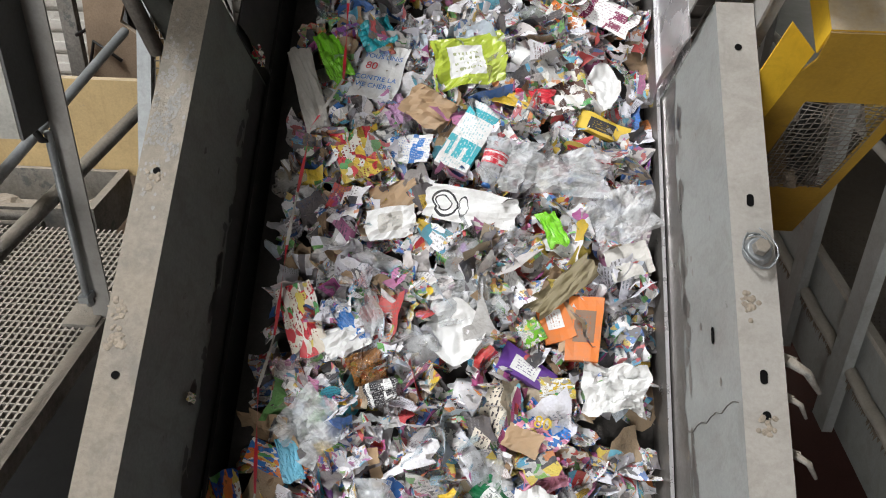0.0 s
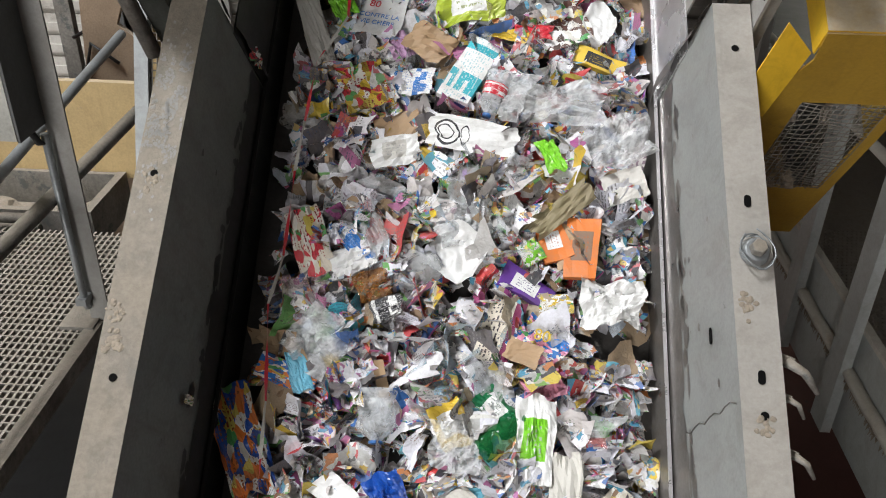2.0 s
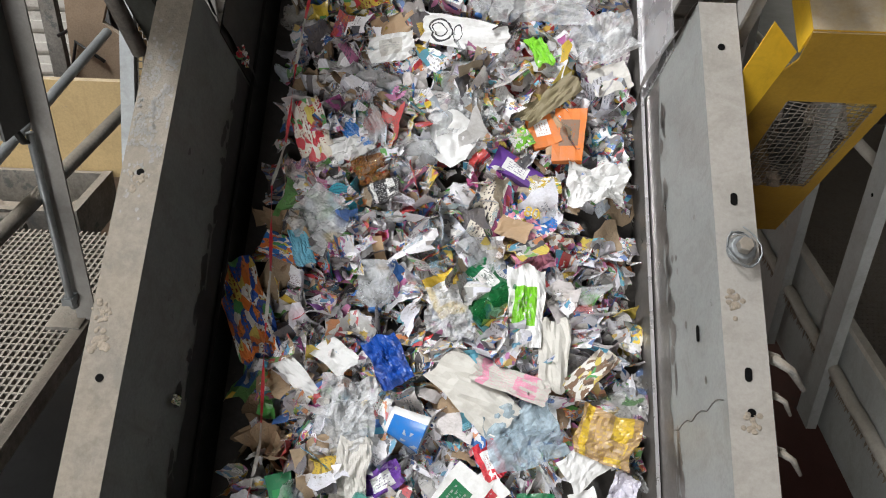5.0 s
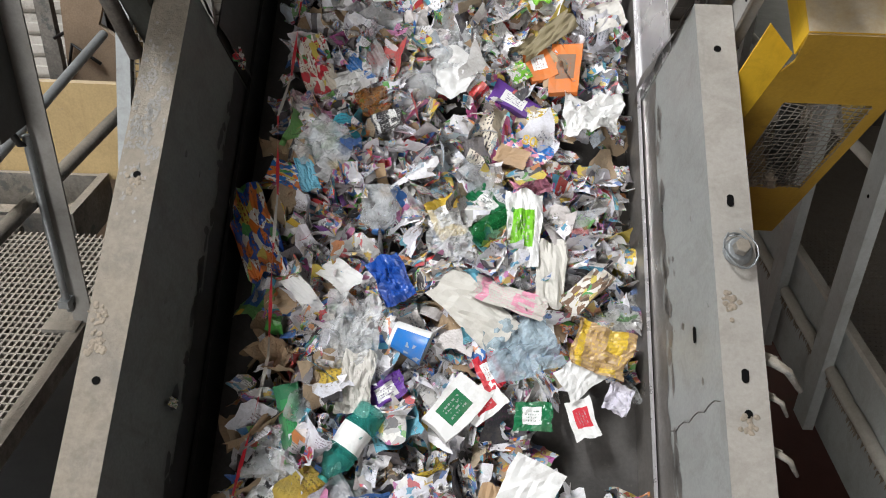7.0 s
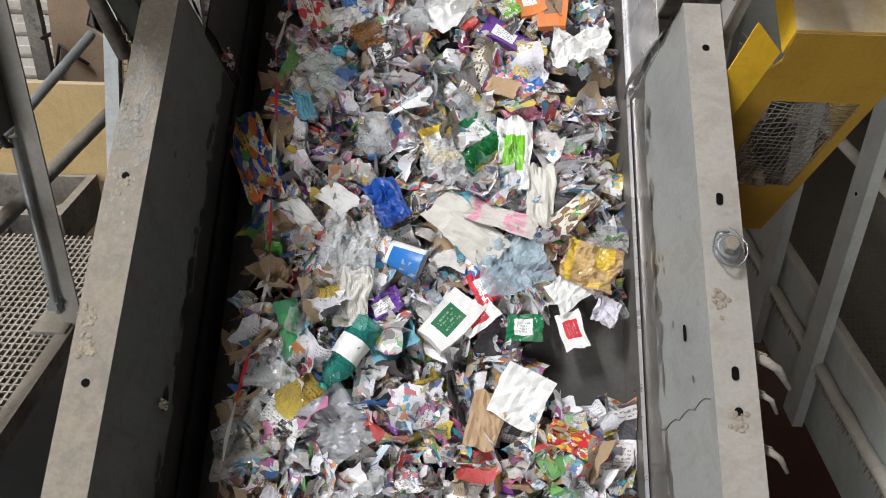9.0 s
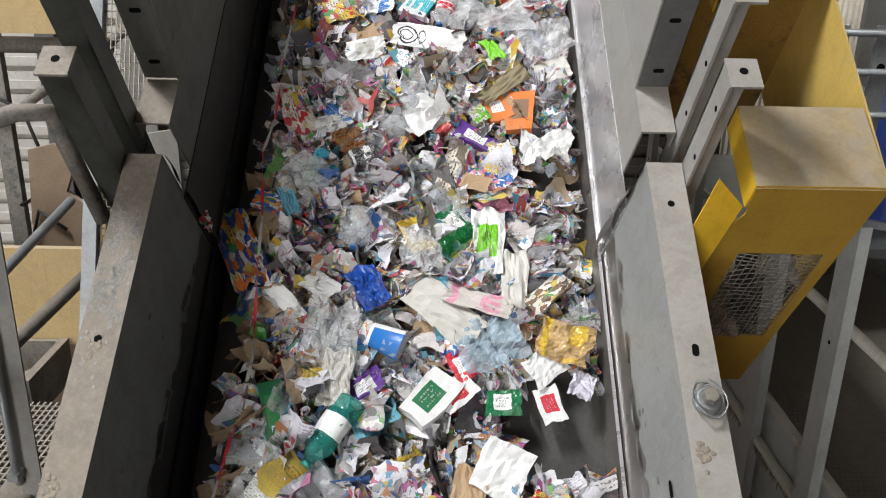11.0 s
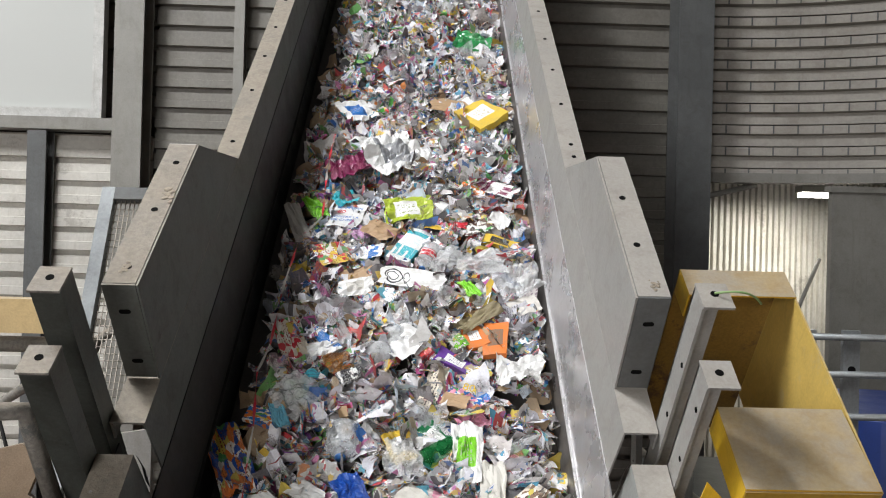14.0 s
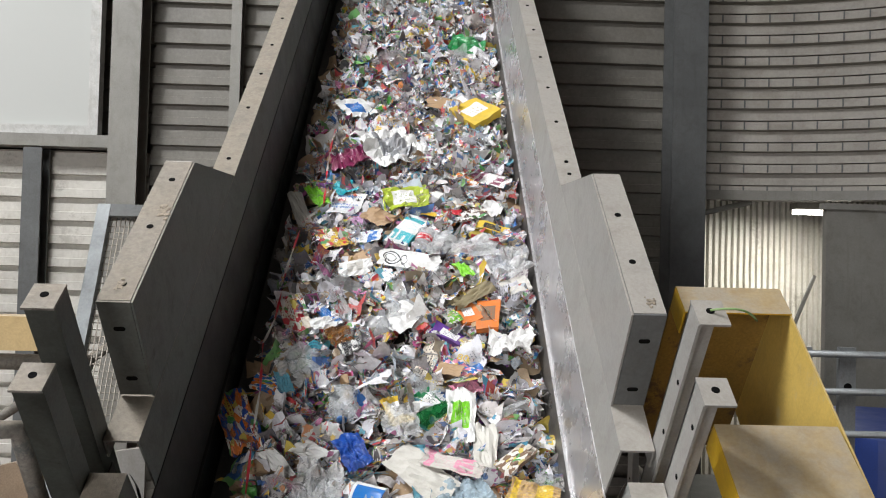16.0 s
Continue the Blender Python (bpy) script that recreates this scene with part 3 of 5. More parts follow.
for s in (-1, 1):
    # The left side takes the darker copies, which carry its shade as colour.
    side(s, -3.0, 1.515, GREY_WORN if s > 0 else GRIMY_SHADED, DUSTY if s < 0 else GREY)
    side(s, 1.63, 8.6, GREY if s > 0 else GRIMY_SHADED, DUSTY if s < 0 else GREY)
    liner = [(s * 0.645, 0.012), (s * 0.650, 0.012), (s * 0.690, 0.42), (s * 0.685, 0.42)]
    part("liner", swept(liner, 1.50, 8.6), LINER if s > 0 else LINER_DARK, conveyor, "shiny bare steel liner" if s > 0 else "dark steel liner, soiling and shade in its colour")
    # bare scoured foot of the lower plate, its upper edge ragged where the paint has worn off
    bm = bmesh.new()
    cols = []
    lean = (WALL - 0.655) / (TOP - 0.03)
    for i in range(180):
        u = -2.0 + i * 0.0195
        top = (0.25 if s > 0 else 0.215) + 0.03 * noise.noise((u * 3.0, s * 5.0, 0)) + 0.022 * noise.noise((u * 14.0, s, 3.0)) + (0.02 if s < 0 else 0)
        cols.append([bm.verts.new((s * (0.6535 + lean * (n - 0.03)), u, n)) for n in (0.035, top)])
    for one, two in zip(cols, cols[1:]):
        bm.faces.new((one[0], two[0], two[1], one[1]))
    # Left foot is near black: grime together with shade in the colour.
    part("scoured_foot", bm, SCOURED if s > 0 else LINER_DARK, conveyor, "plate foot scoured to bare steel" if s > 0 else "near-black plate foot, grime and shade in its colour")
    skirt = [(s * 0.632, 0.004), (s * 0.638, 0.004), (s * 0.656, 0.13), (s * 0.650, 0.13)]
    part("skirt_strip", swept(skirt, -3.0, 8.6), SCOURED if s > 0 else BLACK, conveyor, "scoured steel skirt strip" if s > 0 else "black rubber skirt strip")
    bead = [(s * 0.6465, 0.131), (s * 0.657, 0.131), (s * 0.657, 0.137), (s * 0.6465, 0.137)]
    part("skirt_bead", swept(bead, -3.0, 8.6), LINER if s > 0 else LINER_DARK, conveyor, "bright steel clamping bar" if s > 0 else "")
    # raised side of the upper section, its far end cut on a slant
    bm = bmesh.new()
    prism(bm, [(1.805, TOP + 0.004), (3.09, TOP + 0.004), (2.57, 1.0), (1.805, 1.0)], s * WALL, s * (WALL + 0.006), lambda a, b, c: (c, a, b))
    raised = part("raised_side", bm, GREY if s > 0 else GRIMY_SHADED, conveyor, "raised grey side panel above the trough")
    xs = sorted((s * (WALL + 0.008), s * LIP))
    bm = bmesh.new(); box(bm, (xs[0], 1.813, 0.994), (xs[1], 2.57, 1.001)); part("rim", bm, DUSTY if s < 0 else GREY, raised, bevel=0.002)
    # End plates darker than their panel: shade of the downhill face in colour.
    bm = bmesh.new(); box(bm, (xs[0], 1.805, TOP + 0.01), (xs[1], 1.811, 1.0)); part("end_plate", bm, STEEL_DARK if s > 0 else GRIMY_SHADED, raised, bevel=0.002)
    bm = bmesh.new()
    prism(bm, [(2.57, 1.0), (3.08, TOP + 0.01), (3.086, TOP + 0.01), (2.576, 1.0)], xs[0], xs[1], lambda a, b, c: (c, a, b))
    part("sloped_plate", bm, GREY, raised)
    for u, n in ((1.804, 0.70), (1.804, 0.90)):
        bm = bmesh.new(); slot_at(bm, (s * (WALL + 0.055), u - 0.001, n), "y", 0.017, 0.008); part("bolt_hole", bm, HOLE, raised)
    for u in (2.055, 2.312) if s > 0 else (1.884, 2.172, 2.45):
        bm = bmesh.new(); slot_at(bm, (s * (WALL + 0.05), u, 1.0025), "z", 0.011, 0.011); part("bolt_hole", bm, HOLE, raised)
    # joint posts, channels square to the belt
    for u0, u1, top in ((1.60, 1.685, 1.16), (1.44, 1.525, 1.035)):
        xs = sorted((s * (LIP + 0.004), s * (LIP + 0.082)))
        bm = bmesh.new()
        inner = xs[0] if s > 0 else xs[1] - 0.008
        box(bm, (inner, u0, -0.1), (inner + 0.008, u1, top - 0.008))
        box(bm, (xs[0], u0 - 0.008 if s > 0 else u0, -0.1), (xs[1], u0, top - 0.008)) if s < 0 else None
        box(bm, (xs[0], u1 - 0.008, -0.1), (xs[1], u1 - 0.0005, top - 0.0085)) if s > 0 else None
        post = part("joint_post", bm, GREY if s > 0 else GRIMY_SHADED, conveyor, "upright grey channel post at the joint", bevel=0.0015)
        bm = bmesh.new(); box(bm, (xs[0] - 0.002, u0 - 0.010, top - 0.0075), (xs[1] + 0.002, u1 + 0.001, top)); part("cap", bm, DUSTY if s < 0 else GREY, post, bevel=0.002)
        bm = bmesh.new(); slot_at(bm, ((xs[0] + xs[1]) / 2, (u0 + u1) / 2, top + 0.0015), "z", 0.011, 0.011); part("bolt_hole", bm, HOLE, post)
        for n in (0.72, 0.92):
            if s > 0:
                bm = bmesh.new(); slot_at(bm, (xs[0] - 0.0015, u0 + 0.02, n), "x", 0.008, 0.008); part("bolt_hole", bm, HOLE, post)
    # holes and bolts along the lip
    for u in (0.376, 0.465, 0.914, 1.368, 3.19, 3.296, 3.68, 4.06, 4.45, 4.85, 5.25, 5.65, 6.05) if s > 0 else (0.386, 0.922, 3.235, 3.724, 4.111, 4.489, 4.887, 5.28, 5.68):
        bm = bmesh.new(); slot_at(bm, (s * (WALL + 0.052), u, TOP + 0.0045), "z", *((0.017, 0.009) if 0.4 < u < 1 and s > 0 else (0.010, 0.010)))
        part("bolt_hole", bm, HOLE, conveyor)
bm = bmesh.new(); slot_at(bm, (0.688, 0.603, 0.47), "x", 0.022, 0.010); part("bolt_hole", bm, HOLE, conveyor)
# Dark backing added behind the left gap, so that the gap looks black.
bm = bmesh.new(); box(bm, (-0.80, 1.516, 0.0), (-0.795, 1.629, TOP - 0.09)); part("gap_plate", bm, LINER_DARK, conveyor, "near-black plate added behind the gap for its darkness")
# drips of dust and fibre caught on the lips
rng = random.Random(4)
for x, u, r in ((-0.775, 0.475, 0.026), (-0.76, 0.90, 0.020), (-0.785, 0.55, 0.018), (0.735, 0.641, 0.020), (0.755, 0.355, 0.018), (-0.735, 2.26, 0.022), (-0.765, 1.88, 0.016), (0.77, 1.86, 0.014)):
    bm = bmesh.new()
    for _ in range(24):
        c = Vector((rng.gauss(0, r) * 0.5, rng.gauss(0, r) * 0.7, 0))
        vs = bmesh.ops.create_icosphere(bm, subdivisions=2, radius=r * rng.uniform(0.12, 0.42))["verts"]
        for v in vs:
            v.co *= 1 + 0.45 * noise.noise(v.co * 70 + c * 50) + 0.3 * noise.noise(v.co * 190 + c * 90)
            v.co.z *= 0.3
            v.co += c
    ob = tagged(part("dust_clump", bm, DUST, conveyor), kind="stuff")
    ob.location = (x, u, (1.0 if 1.81 < u < 2.57 else TOP) + 0.003)
# pale scale where the paint of the lip has blistered
bm = bmesh.new()
for _ in range(900):
    u = rng.gauss(1.12, 0.11)
    x = rng.uniform(-0.803, -0.712)
    if noise.noise((x * 38, u * 22, 1.0)) < -0.05:
        continue
    r = rng.uniform(0.0012, 0.0045)
    bm.faces.new([bm.verts.new((x + 0.7 * r * (1 + 0.9 * rng.random()) * math.cos(i * 0.7), u + r * (1 + 0.9 * rng.random()) * math.sin(i * 0.7), TOP + 0.0035)) for i in range(9)])
tagged(part("paint_scale", bm, surface("pale_scale", (0.30, 0.29, 0.27), 0.8, 0.0, 0.2, 20.0, 0.4), conveyor, "pale blistered paint scale"), kind="stuff")
# the big wing-nut clamp on the lip and the latches hanging off its outer edge
clamp = thing("clamp", BELT @ pose(0.763, 0.775, TOP + 0.003, 0, 0, 15), label="round steel clamp nut wrapped in wire on the flange", category="clamp")
bm = bmesh.new(); bmesh.ops.create_cone(bm, cap_ends=True, segments=14, radius1=0.038, radius2=0.030, depth=0.025, matrix=Matrix.Translation((0, 0, 0.0125))); part("washer", bm, STEEL, clamp, bevel=0.003)
bm = bmesh.new(); bmesh.ops.create_cone(bm, cap_ends=True, segments=6, radius1=0.022, radius2=0.02, depth=0.025, matrix=Matrix.Translation((0, 0, 0.037))); part("nut", bm, DUSTY, clamp, bevel=0.003)
for k in range(4):
    bm = bmesh.new()
    tube(bm, [(math.cos(a) * (0.034 + 0.002 * k), math.sin(a) * (0.044 + 0.003 * k), 0.010 + 0.006 * k + 0.006 * math.sin(3 * a + k)) for a in [j * 0.45 + k for j in range(5 + 2 * k)]], 0.0022, 6)
    part("wire", bm, STEEL, clamp)
for u, size in ((0.523, 1.0), (0.432, 0.6), (0.303, 0.7)):
    latch = thing("latch", BELT @ pose(LIP + 0.004, u, TOP - 0.03, 0, 0, -20), label="dusty steel toggle latch on the flange edge", category="latch", group="latches on the flange")
    bm = bmesh.new(); box(bm, (0, -0.012 * size, -0.016), (0.035 * size, 0.012 * size, 0.004)); part("bracket", bm, DUSTY, latch, bevel=0.004)
    bm = bmesh.new(); tube(bm, [(0.02 * size, 0, -0.004), (0.065 * size, -0.016 * size, 0.008), (0.115 * size, -0.038 * size, -0.03)], 0.011 * size, 8, (1.3, 1.0, 0.6)); part("lever", bm, DUSTY, latch)
# torn bent plate ends at the gap in the trough wall
for s in (-1, 1):
    bm = bmesh.new()
    rows = []
    for i in range(9):
        f = i / 8
        n = TOP - 0.01 - f * 0.50
        x = WALL - 0.055 * f
        curl = 0.008 * math.sin(f * 5.0)
        rows.append([bm.verts.new((s * (x + curl * q - 0.012 * (1 - q)), 1.513 + q * (0.012 + (0.035 if s > 0 else 0.015) * math.sin(f * 2.6)) + 0.008 * math.sin(f * 17), n)) for q in (0.0, 0.5, 1.0)])
    for one, two in zip(rows, rows[1:]):
        for k in range(2):
            f = bm.faces.new((one[k], one[k + 1], two[k + 1], two[k])); f.smooth = True
    part("bent_edge", bm, SCOURED if s > 0 else LINER_DARK, conveyor, "bent torn steel edge at the gap")
bm = bmesh.new()
tube(bm, [(0.6535 + 0.0847 * (n - 0.03), 0.39 + 0.07 * (n - 0.25) + 0.007 * math.sin(n * 60), n) for n in [0.25 + 0.035 * i for i in range(11)]], 0.0013, 5)
part("weld_crack", bm, SCOURED, conveyor, "dark ragged weld crack")
# paint flaked to bare dark steel along the foot of the lower plates
rng = random.Random(9)
for s in (-1, 1):
    for _ in range(60):
        u = rng.uniform(-0.2, 1.4)
        n = (0.26 if s > 0 else 0.225) + abs(rng.gauss(0, 0.028)) if rng.random() < 0.8 else rng.uniform(0.25, 0.5)
        if n > 0.5:
            continue
        bm = bmesh.new()
        k = 11
        a0, b0 = (rng.uniform(0.012, 0.05), rng.uniform(0.006, 0.022)) if n < 0.3 else (rng.uniform(0.004, 0.014), rng.uniform(0.003, 0.008))
        x = s * (0.655 + (WALL - 0.655) * (n - 0.03) / (TOP - 0.03) - 0.0012)
        tilt = s * (WALL - 0.655) / (TOP - 0.03)
        pts = []
        for i in range(k):
            r = 1 + 0.5 * noise.noise((i * 1.3, u * 9, n * 9))
            du, dn = a0 * r * math.cos(i * math.tau / k), b0 * r * math.sin(i * math.tau / k)
            pts.append(bm.verts.new((x + dn * tilt, u + du, n + dn)))
        bm.faces.new(pts)
        part("flaked_patch", bm, LINER_DARK if s < 0 else SCOURED, conveyor)

# ---- yellow guard ----
guard = thing("yellow_guard", BELT, label="yellow sheet-metal guard with a wire mesh window, dusty on top", category="machine guard")
GX0, GX1 = 0.928, 1.280
bm = bmesh.new(); box(bm, (GX0, 1.305, 0.794), (GX1, 1.58, 0.80)); part("front_cover", bm, YELLOW, guard, "yellow cover thick with grey dust", bevel=0.002)
bm = bmesh.new(); box(bm, (0.965, 2.06, 0.794), (1.318, 2.19, 0.80)); part("back_cover", bm, YELLOW, guard, "yellow cover thick with grey dust", bevel=0.002)
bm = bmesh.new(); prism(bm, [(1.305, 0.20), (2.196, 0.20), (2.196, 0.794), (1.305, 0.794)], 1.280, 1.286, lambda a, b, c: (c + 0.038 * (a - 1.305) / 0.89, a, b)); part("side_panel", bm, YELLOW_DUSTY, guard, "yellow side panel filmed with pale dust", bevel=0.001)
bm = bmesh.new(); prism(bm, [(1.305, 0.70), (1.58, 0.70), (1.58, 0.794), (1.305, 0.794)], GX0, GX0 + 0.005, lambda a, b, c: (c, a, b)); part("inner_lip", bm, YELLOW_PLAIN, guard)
bm = bmesh.new(); box(bm, (0.965, 2.19, 0.0), (1.318, 2.196, 0.794)); part("back_panel", bm, RUSTY, guard, "rust-stained brown inside of the guard, shade in its colour")
bm = bmesh.new(); box(bm, (0.965, 2.066, 0.70), (0.970, 2.19, 0.794)); part("inner_lip", bm, YELLOW_PLAIN, guard)
# front panel in strips round a window closed by wire mesh
f0, f1, w0, w1, h0, h1 = 0.895, GX1, 0.985, 1.235, -0.06, 0.475
for x0, x1, z0, z1 in ((f0, w0, h0, h1), (w1, f1, h0, h1), (f0 + 0.10, f1, -0.45, h0)):
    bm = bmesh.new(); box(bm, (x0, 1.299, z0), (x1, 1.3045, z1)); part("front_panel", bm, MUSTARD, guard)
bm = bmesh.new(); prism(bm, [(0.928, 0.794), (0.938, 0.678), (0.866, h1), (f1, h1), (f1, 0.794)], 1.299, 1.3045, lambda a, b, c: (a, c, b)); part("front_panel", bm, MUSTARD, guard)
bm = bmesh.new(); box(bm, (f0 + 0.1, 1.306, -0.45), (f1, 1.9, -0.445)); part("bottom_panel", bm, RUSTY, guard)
mesh_panel = bmesh.new()
for i in range(23):
    z = h0 + (h1 - h0) * i / 22
    tube(mesh_panel, [(w0 + (w1 - w0) * q, 1.295 + 0.006 * math.sin(9 * q + i), z + 0.008 * math.sin(3 * q + 0.4 * i)) for q in (0, .25, .5, .75, 1)], 0.0017, 5)
for i in range(13):
    x = w0 + (w1 - w0) * i / 12
    tube(mesh_panel, [(x + 0.004 * math.sin(5 * q + i), 1.294 + 0.003 * (i % 2), h0 + (h1 - h0) * q) for q in (0, .25, .5, .75, 1)], 0.0017, 5)
part("wire_mesh", mesh_panel, GRATE, guard, "dusty wire mesh with fluff caught in it")
rng = random.Random(21)
for _ in range(16):
    bm = bmesh.new(); bmesh.ops.create_icosphere(bm, subdivisions=2, radius=rng.uniform(0.006, 0.02))
    for v in bm.verts:
        v.co *= 1 + 0.5 * noise.noise(v.co * 90)
    ob = part("fluff", bm, DUST, guard)
    ob.location = (rng.uniform(w0, w0 + 0.16), 1.30, h0 + abs(rng.gauss(0.02, 0.06)))
bm = bmesh.new()
flap = [Vector(p) for p in ((0.796, 1.275, 0.567), (0.855, 1.359, 0.753), (0.936, 1.324, 0.676), (0.863, 1.238, 0.485))]
one, two = [bm.verts.new(p) for p in flap], [bm.verts.new(p + Vector((0, 0.004, -0.002))) for p in flap]
bm.faces.new(one[::-1]); bm.faces.new(two)
for k in range(4):
    bm.faces.new((one[k], one[(k + 1) % 4], two[(k + 1) % 4], two[k]))
part("bent_flap", bm, YELLOW_PLAIN, guard, "clean bright yellow bent flap")
bm = bmesh.new(); tube(bm, [(0.850 + 0.13 * q, 1.64 - 0.02 * math.sin(q * 3.1), 1.165 + 0.035 * math.sin(q * 2.6) - 0.05 * q * q) for q in [i / 10 for i in range(11)]], 0.0032, 7)
solid("green_cable", bm, GREEN_WIRE, BELT, label="thin green and yellow cable looping from a post", category="cable")

# ---- walkway and rails on the left ----
DECK = 2.235
walkway = thing("walkway_grating", label="dusty steel bar grating walkway with an edge strip", category="walkway")
bm = bmesh.new()
for i in range(68):
    y = 0.6 + i * 0.035
    box(bm, (-2.5, y, DECK - 0.03), (-1.275, y + 0.005, DECK))
for i in range(50):
    x = -2.5 + i * 0.0245
    box(bm, (x, 0.6, DECK - 0.028), (x + 0.008, 2.98, DECK - 0.001))
grid = part("grating", bm, GRATE, walkway)
tagged(grid, kind="stuff")
bm = bmesh.new(); box(bm, (-1.275, 0.6, DECK - 0.06), (-1.226, 2.98, DECK + 0.004)); part("edge_strip", bm, DUSTY, walkway, bevel=0.003)
# Black plate added below the open grating, so its gaps look dark.
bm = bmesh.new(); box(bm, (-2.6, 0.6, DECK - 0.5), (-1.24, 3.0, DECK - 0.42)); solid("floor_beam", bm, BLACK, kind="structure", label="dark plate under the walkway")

railing = thing("handrail", label="grey tube handrail with a channel post beside the conveyor", category="handrail")
bm = bmesh.new()
box(bm, (-1.270, 2.368, DECK - 0.10), (-1.262, 2.43, 4.6)); box(bm, (-1.270, 2.36, DECK - 0.10), (-1.200, 2.368, 4.6))
part("post", bm, GREY, railing, bevel=0.002)
bm = bmesh.new(); tube(bm, [(-1.30, 0.4, 2.72), (-1.30, 3.22, 2.73)], 0.026, 14); part("middle_rail", bm, DUSTY, railing)
bm = bmesh.new(); tube(bm, [(-1.42, 0.8, 2.63), (-1.42, 3.35, 2.97)], 0.019, 12); part("brace_rail", bm, STEEL, railing)
n_way = Vector((0, -S, K))
end = BELT @ Vector((-0.925, 1.46, 0.86))
foot = BELT @ Vector((-0.905, 1.40, 0.45))
bm = bmesh.new(); tube(bm, [(-1.75, 1.2, 3.42), (-1.40, 2.3, 3.42), (end.x - 0.06, end.y - 0.06, end.z + 0.01), end, end - n_way * 0.04, foot], 0.024, 14); part("top_rail", bm, DUSTY, railing)
bm = bmesh.new(); tube(bm, [(-1.265, 2.335, 2.96), (-1.265, 2.335, 2.36), (-1.265, 2.35, 2.30)], 0.013, 10); part("conduit", bm, STEEL, railing)
bm = bmesh.new(); box(bm, (-1.285, 2.31, 2.33), (-1.249, 2.36, 2.355)); part("conduit_clip", bm, STEEL, railing, bevel=0.003)
bm = bmesh.new(); box(bm, (-1.36, 2.30, DECK - 0.01), (-1.24, 2.44, DECK + 0.012)); part("foot_plate", bm, DUSTY, railing, bevel=0.003)

junction = thing("junction_box", label="pale grey electrical box on the handrail post", category="electrical box")
bm = bmesh.new(); box(bm, (-1.57, 2.20, 2.99), (-1.275, 2.33, 3.75)); part("body", bm, surface("pale_box", (0.50, 0.50, 0.46), 0.5), junction, bevel=0.006)
bm = bmesh.new(); box(bm, (-1.274, 2.202, 2.985), (-1.266, 2.358, 3.76)); part("side_cover", bm, STEEL_DARK, junction, bevel=0.004)
bm = bmesh.new(); tube(bm, [(-1.28, 2.28, 3.0), (-1.275, 2.31, 2.94), (-1.27, 2.33, 2.93), (-1.265, 2.335, 2.95)], 0.011, 8); part("cable", bm, BLACK, junction)

# ---- machine beyond the walkway ----
machine = thing("yellow_machine", label="faded yellow machine body with a dusty ledge", category="machine")
bm = bmesh.new(); box(bm, (-3.4, 3.62, 2.17), (-1.48, 3.66, 2.655)); part("body", bm, YELLOW_OLD, machine, bevel=0.006)
bm = bmesh.new(); box(bm, (-3.4, 3.24, 2.00), (-1.68, 3.585, 2.03)); part("tray_floor", bm, DUST, machine, "tray floor thick with dust")
for lo, hi in (((-3.4, 3.20, 2.0), (-1.685, 3.235, 2.20)), ((-3.4, 3.59, 2.0), (-1.685, 3.615, 2.20)), ((-1.68, 3.20, 2.0), (-1.64, 3.615, 2.205))):
    bm = bmesh.new(); box(bm, lo, hi); part("tray_wall", bm, DUSTY, machine, bevel=0.006)
for y, z in ((3.10, 2.21), (3.15, 2.13)):
    bm = bmesh.new(); tube(bm, [(-3.3, y, z), (-1.86, y, z + 0.005)], 0.024, 10); part("pipe", bm, DUSTY, machine)
rng = random.Random(31)
bm = bmesh.new()
for _ in range(26):
    c = Vector((rng.uniform(-3.2, -1.75), rng.uniform(3.30, 3.56), 2.03))
    vs = bmesh.ops.create_icosphere(bm, subdivisions=2, radius=rng.uniform(0.03, 0.09))["verts"]
    for v in vs:
        v.co *= 1 + 0.4 * noise.noise(v.co * 20 + c)
        v.co.z *= 0.5
        v.co += c
tagged(part("dust_heap", bm, DUST, machine, "heaped grey-brown dust"), kind="stuff")
bm = bmesh.new(); box(bm, (-3.4, 3.23, 0), (-1.66, 3.3, 1.995)); part("lower_panel", bm, STEEL_DARK, machine)
beam = thing("yellow_beam", label="faded yellow box beam with peeling paint", category="beam")
bm = bmesh.new(); box(bm, (-4.6, 4.0, 3.575), (-1.52, 4.16, 3.735)); part("beam", bm, YELLOW_OLD, beam, bevel=0.005)
bm = bmesh.new(); box(bm, (-1.66, 4.02, 0), (-1.56, 4.12, 3.57)); part("leg", bm, YELLOW_OLD, beam)
bm = bmesh.new(); tube(bm, [(-4.6, 4.2, 3.50), (-1.5, 4.2, 3.50)], 0.04); solid("dusty_pipe", bm, DUSTY, label="dust covered horizontal pipe under the beam", category="pipe")
chute = thing("chute", label="rust-brown dusty sheet steel chute", category="chute")
RUST = surface("rusty_sheet", (0.30, 0.22, 0.15), 0.8, 0.0, 0.4, 3.0, 0.3, dust=0.6, stain=(0.18, 0.10, 0.06), stain_amount=0.4)
bm = bmesh.new(); prism(bm, [(-2.62, 0.0), (-2.05, 0.0), (-2.05, 2.1), (-1.98, 2.36), (-2.18, 2.52), (-2.10, 2.72), (-2.22, 2.82), (-2.38, 2.78)], 5.0, 5.04, lambda a, b, c: (a, c, b)); part("front_sheet", bm, RUST, chute)
bm = bmesh.new(); prism(bm, [(-2.10, 0.0), (-1.5, 0.0), (-1.5, 2.9), (-2.12, 2.80)], 5.10, 5.14, lambda a, b, c: (a, c, b)); part("side_sheet", bm, CONCRETE, chute)
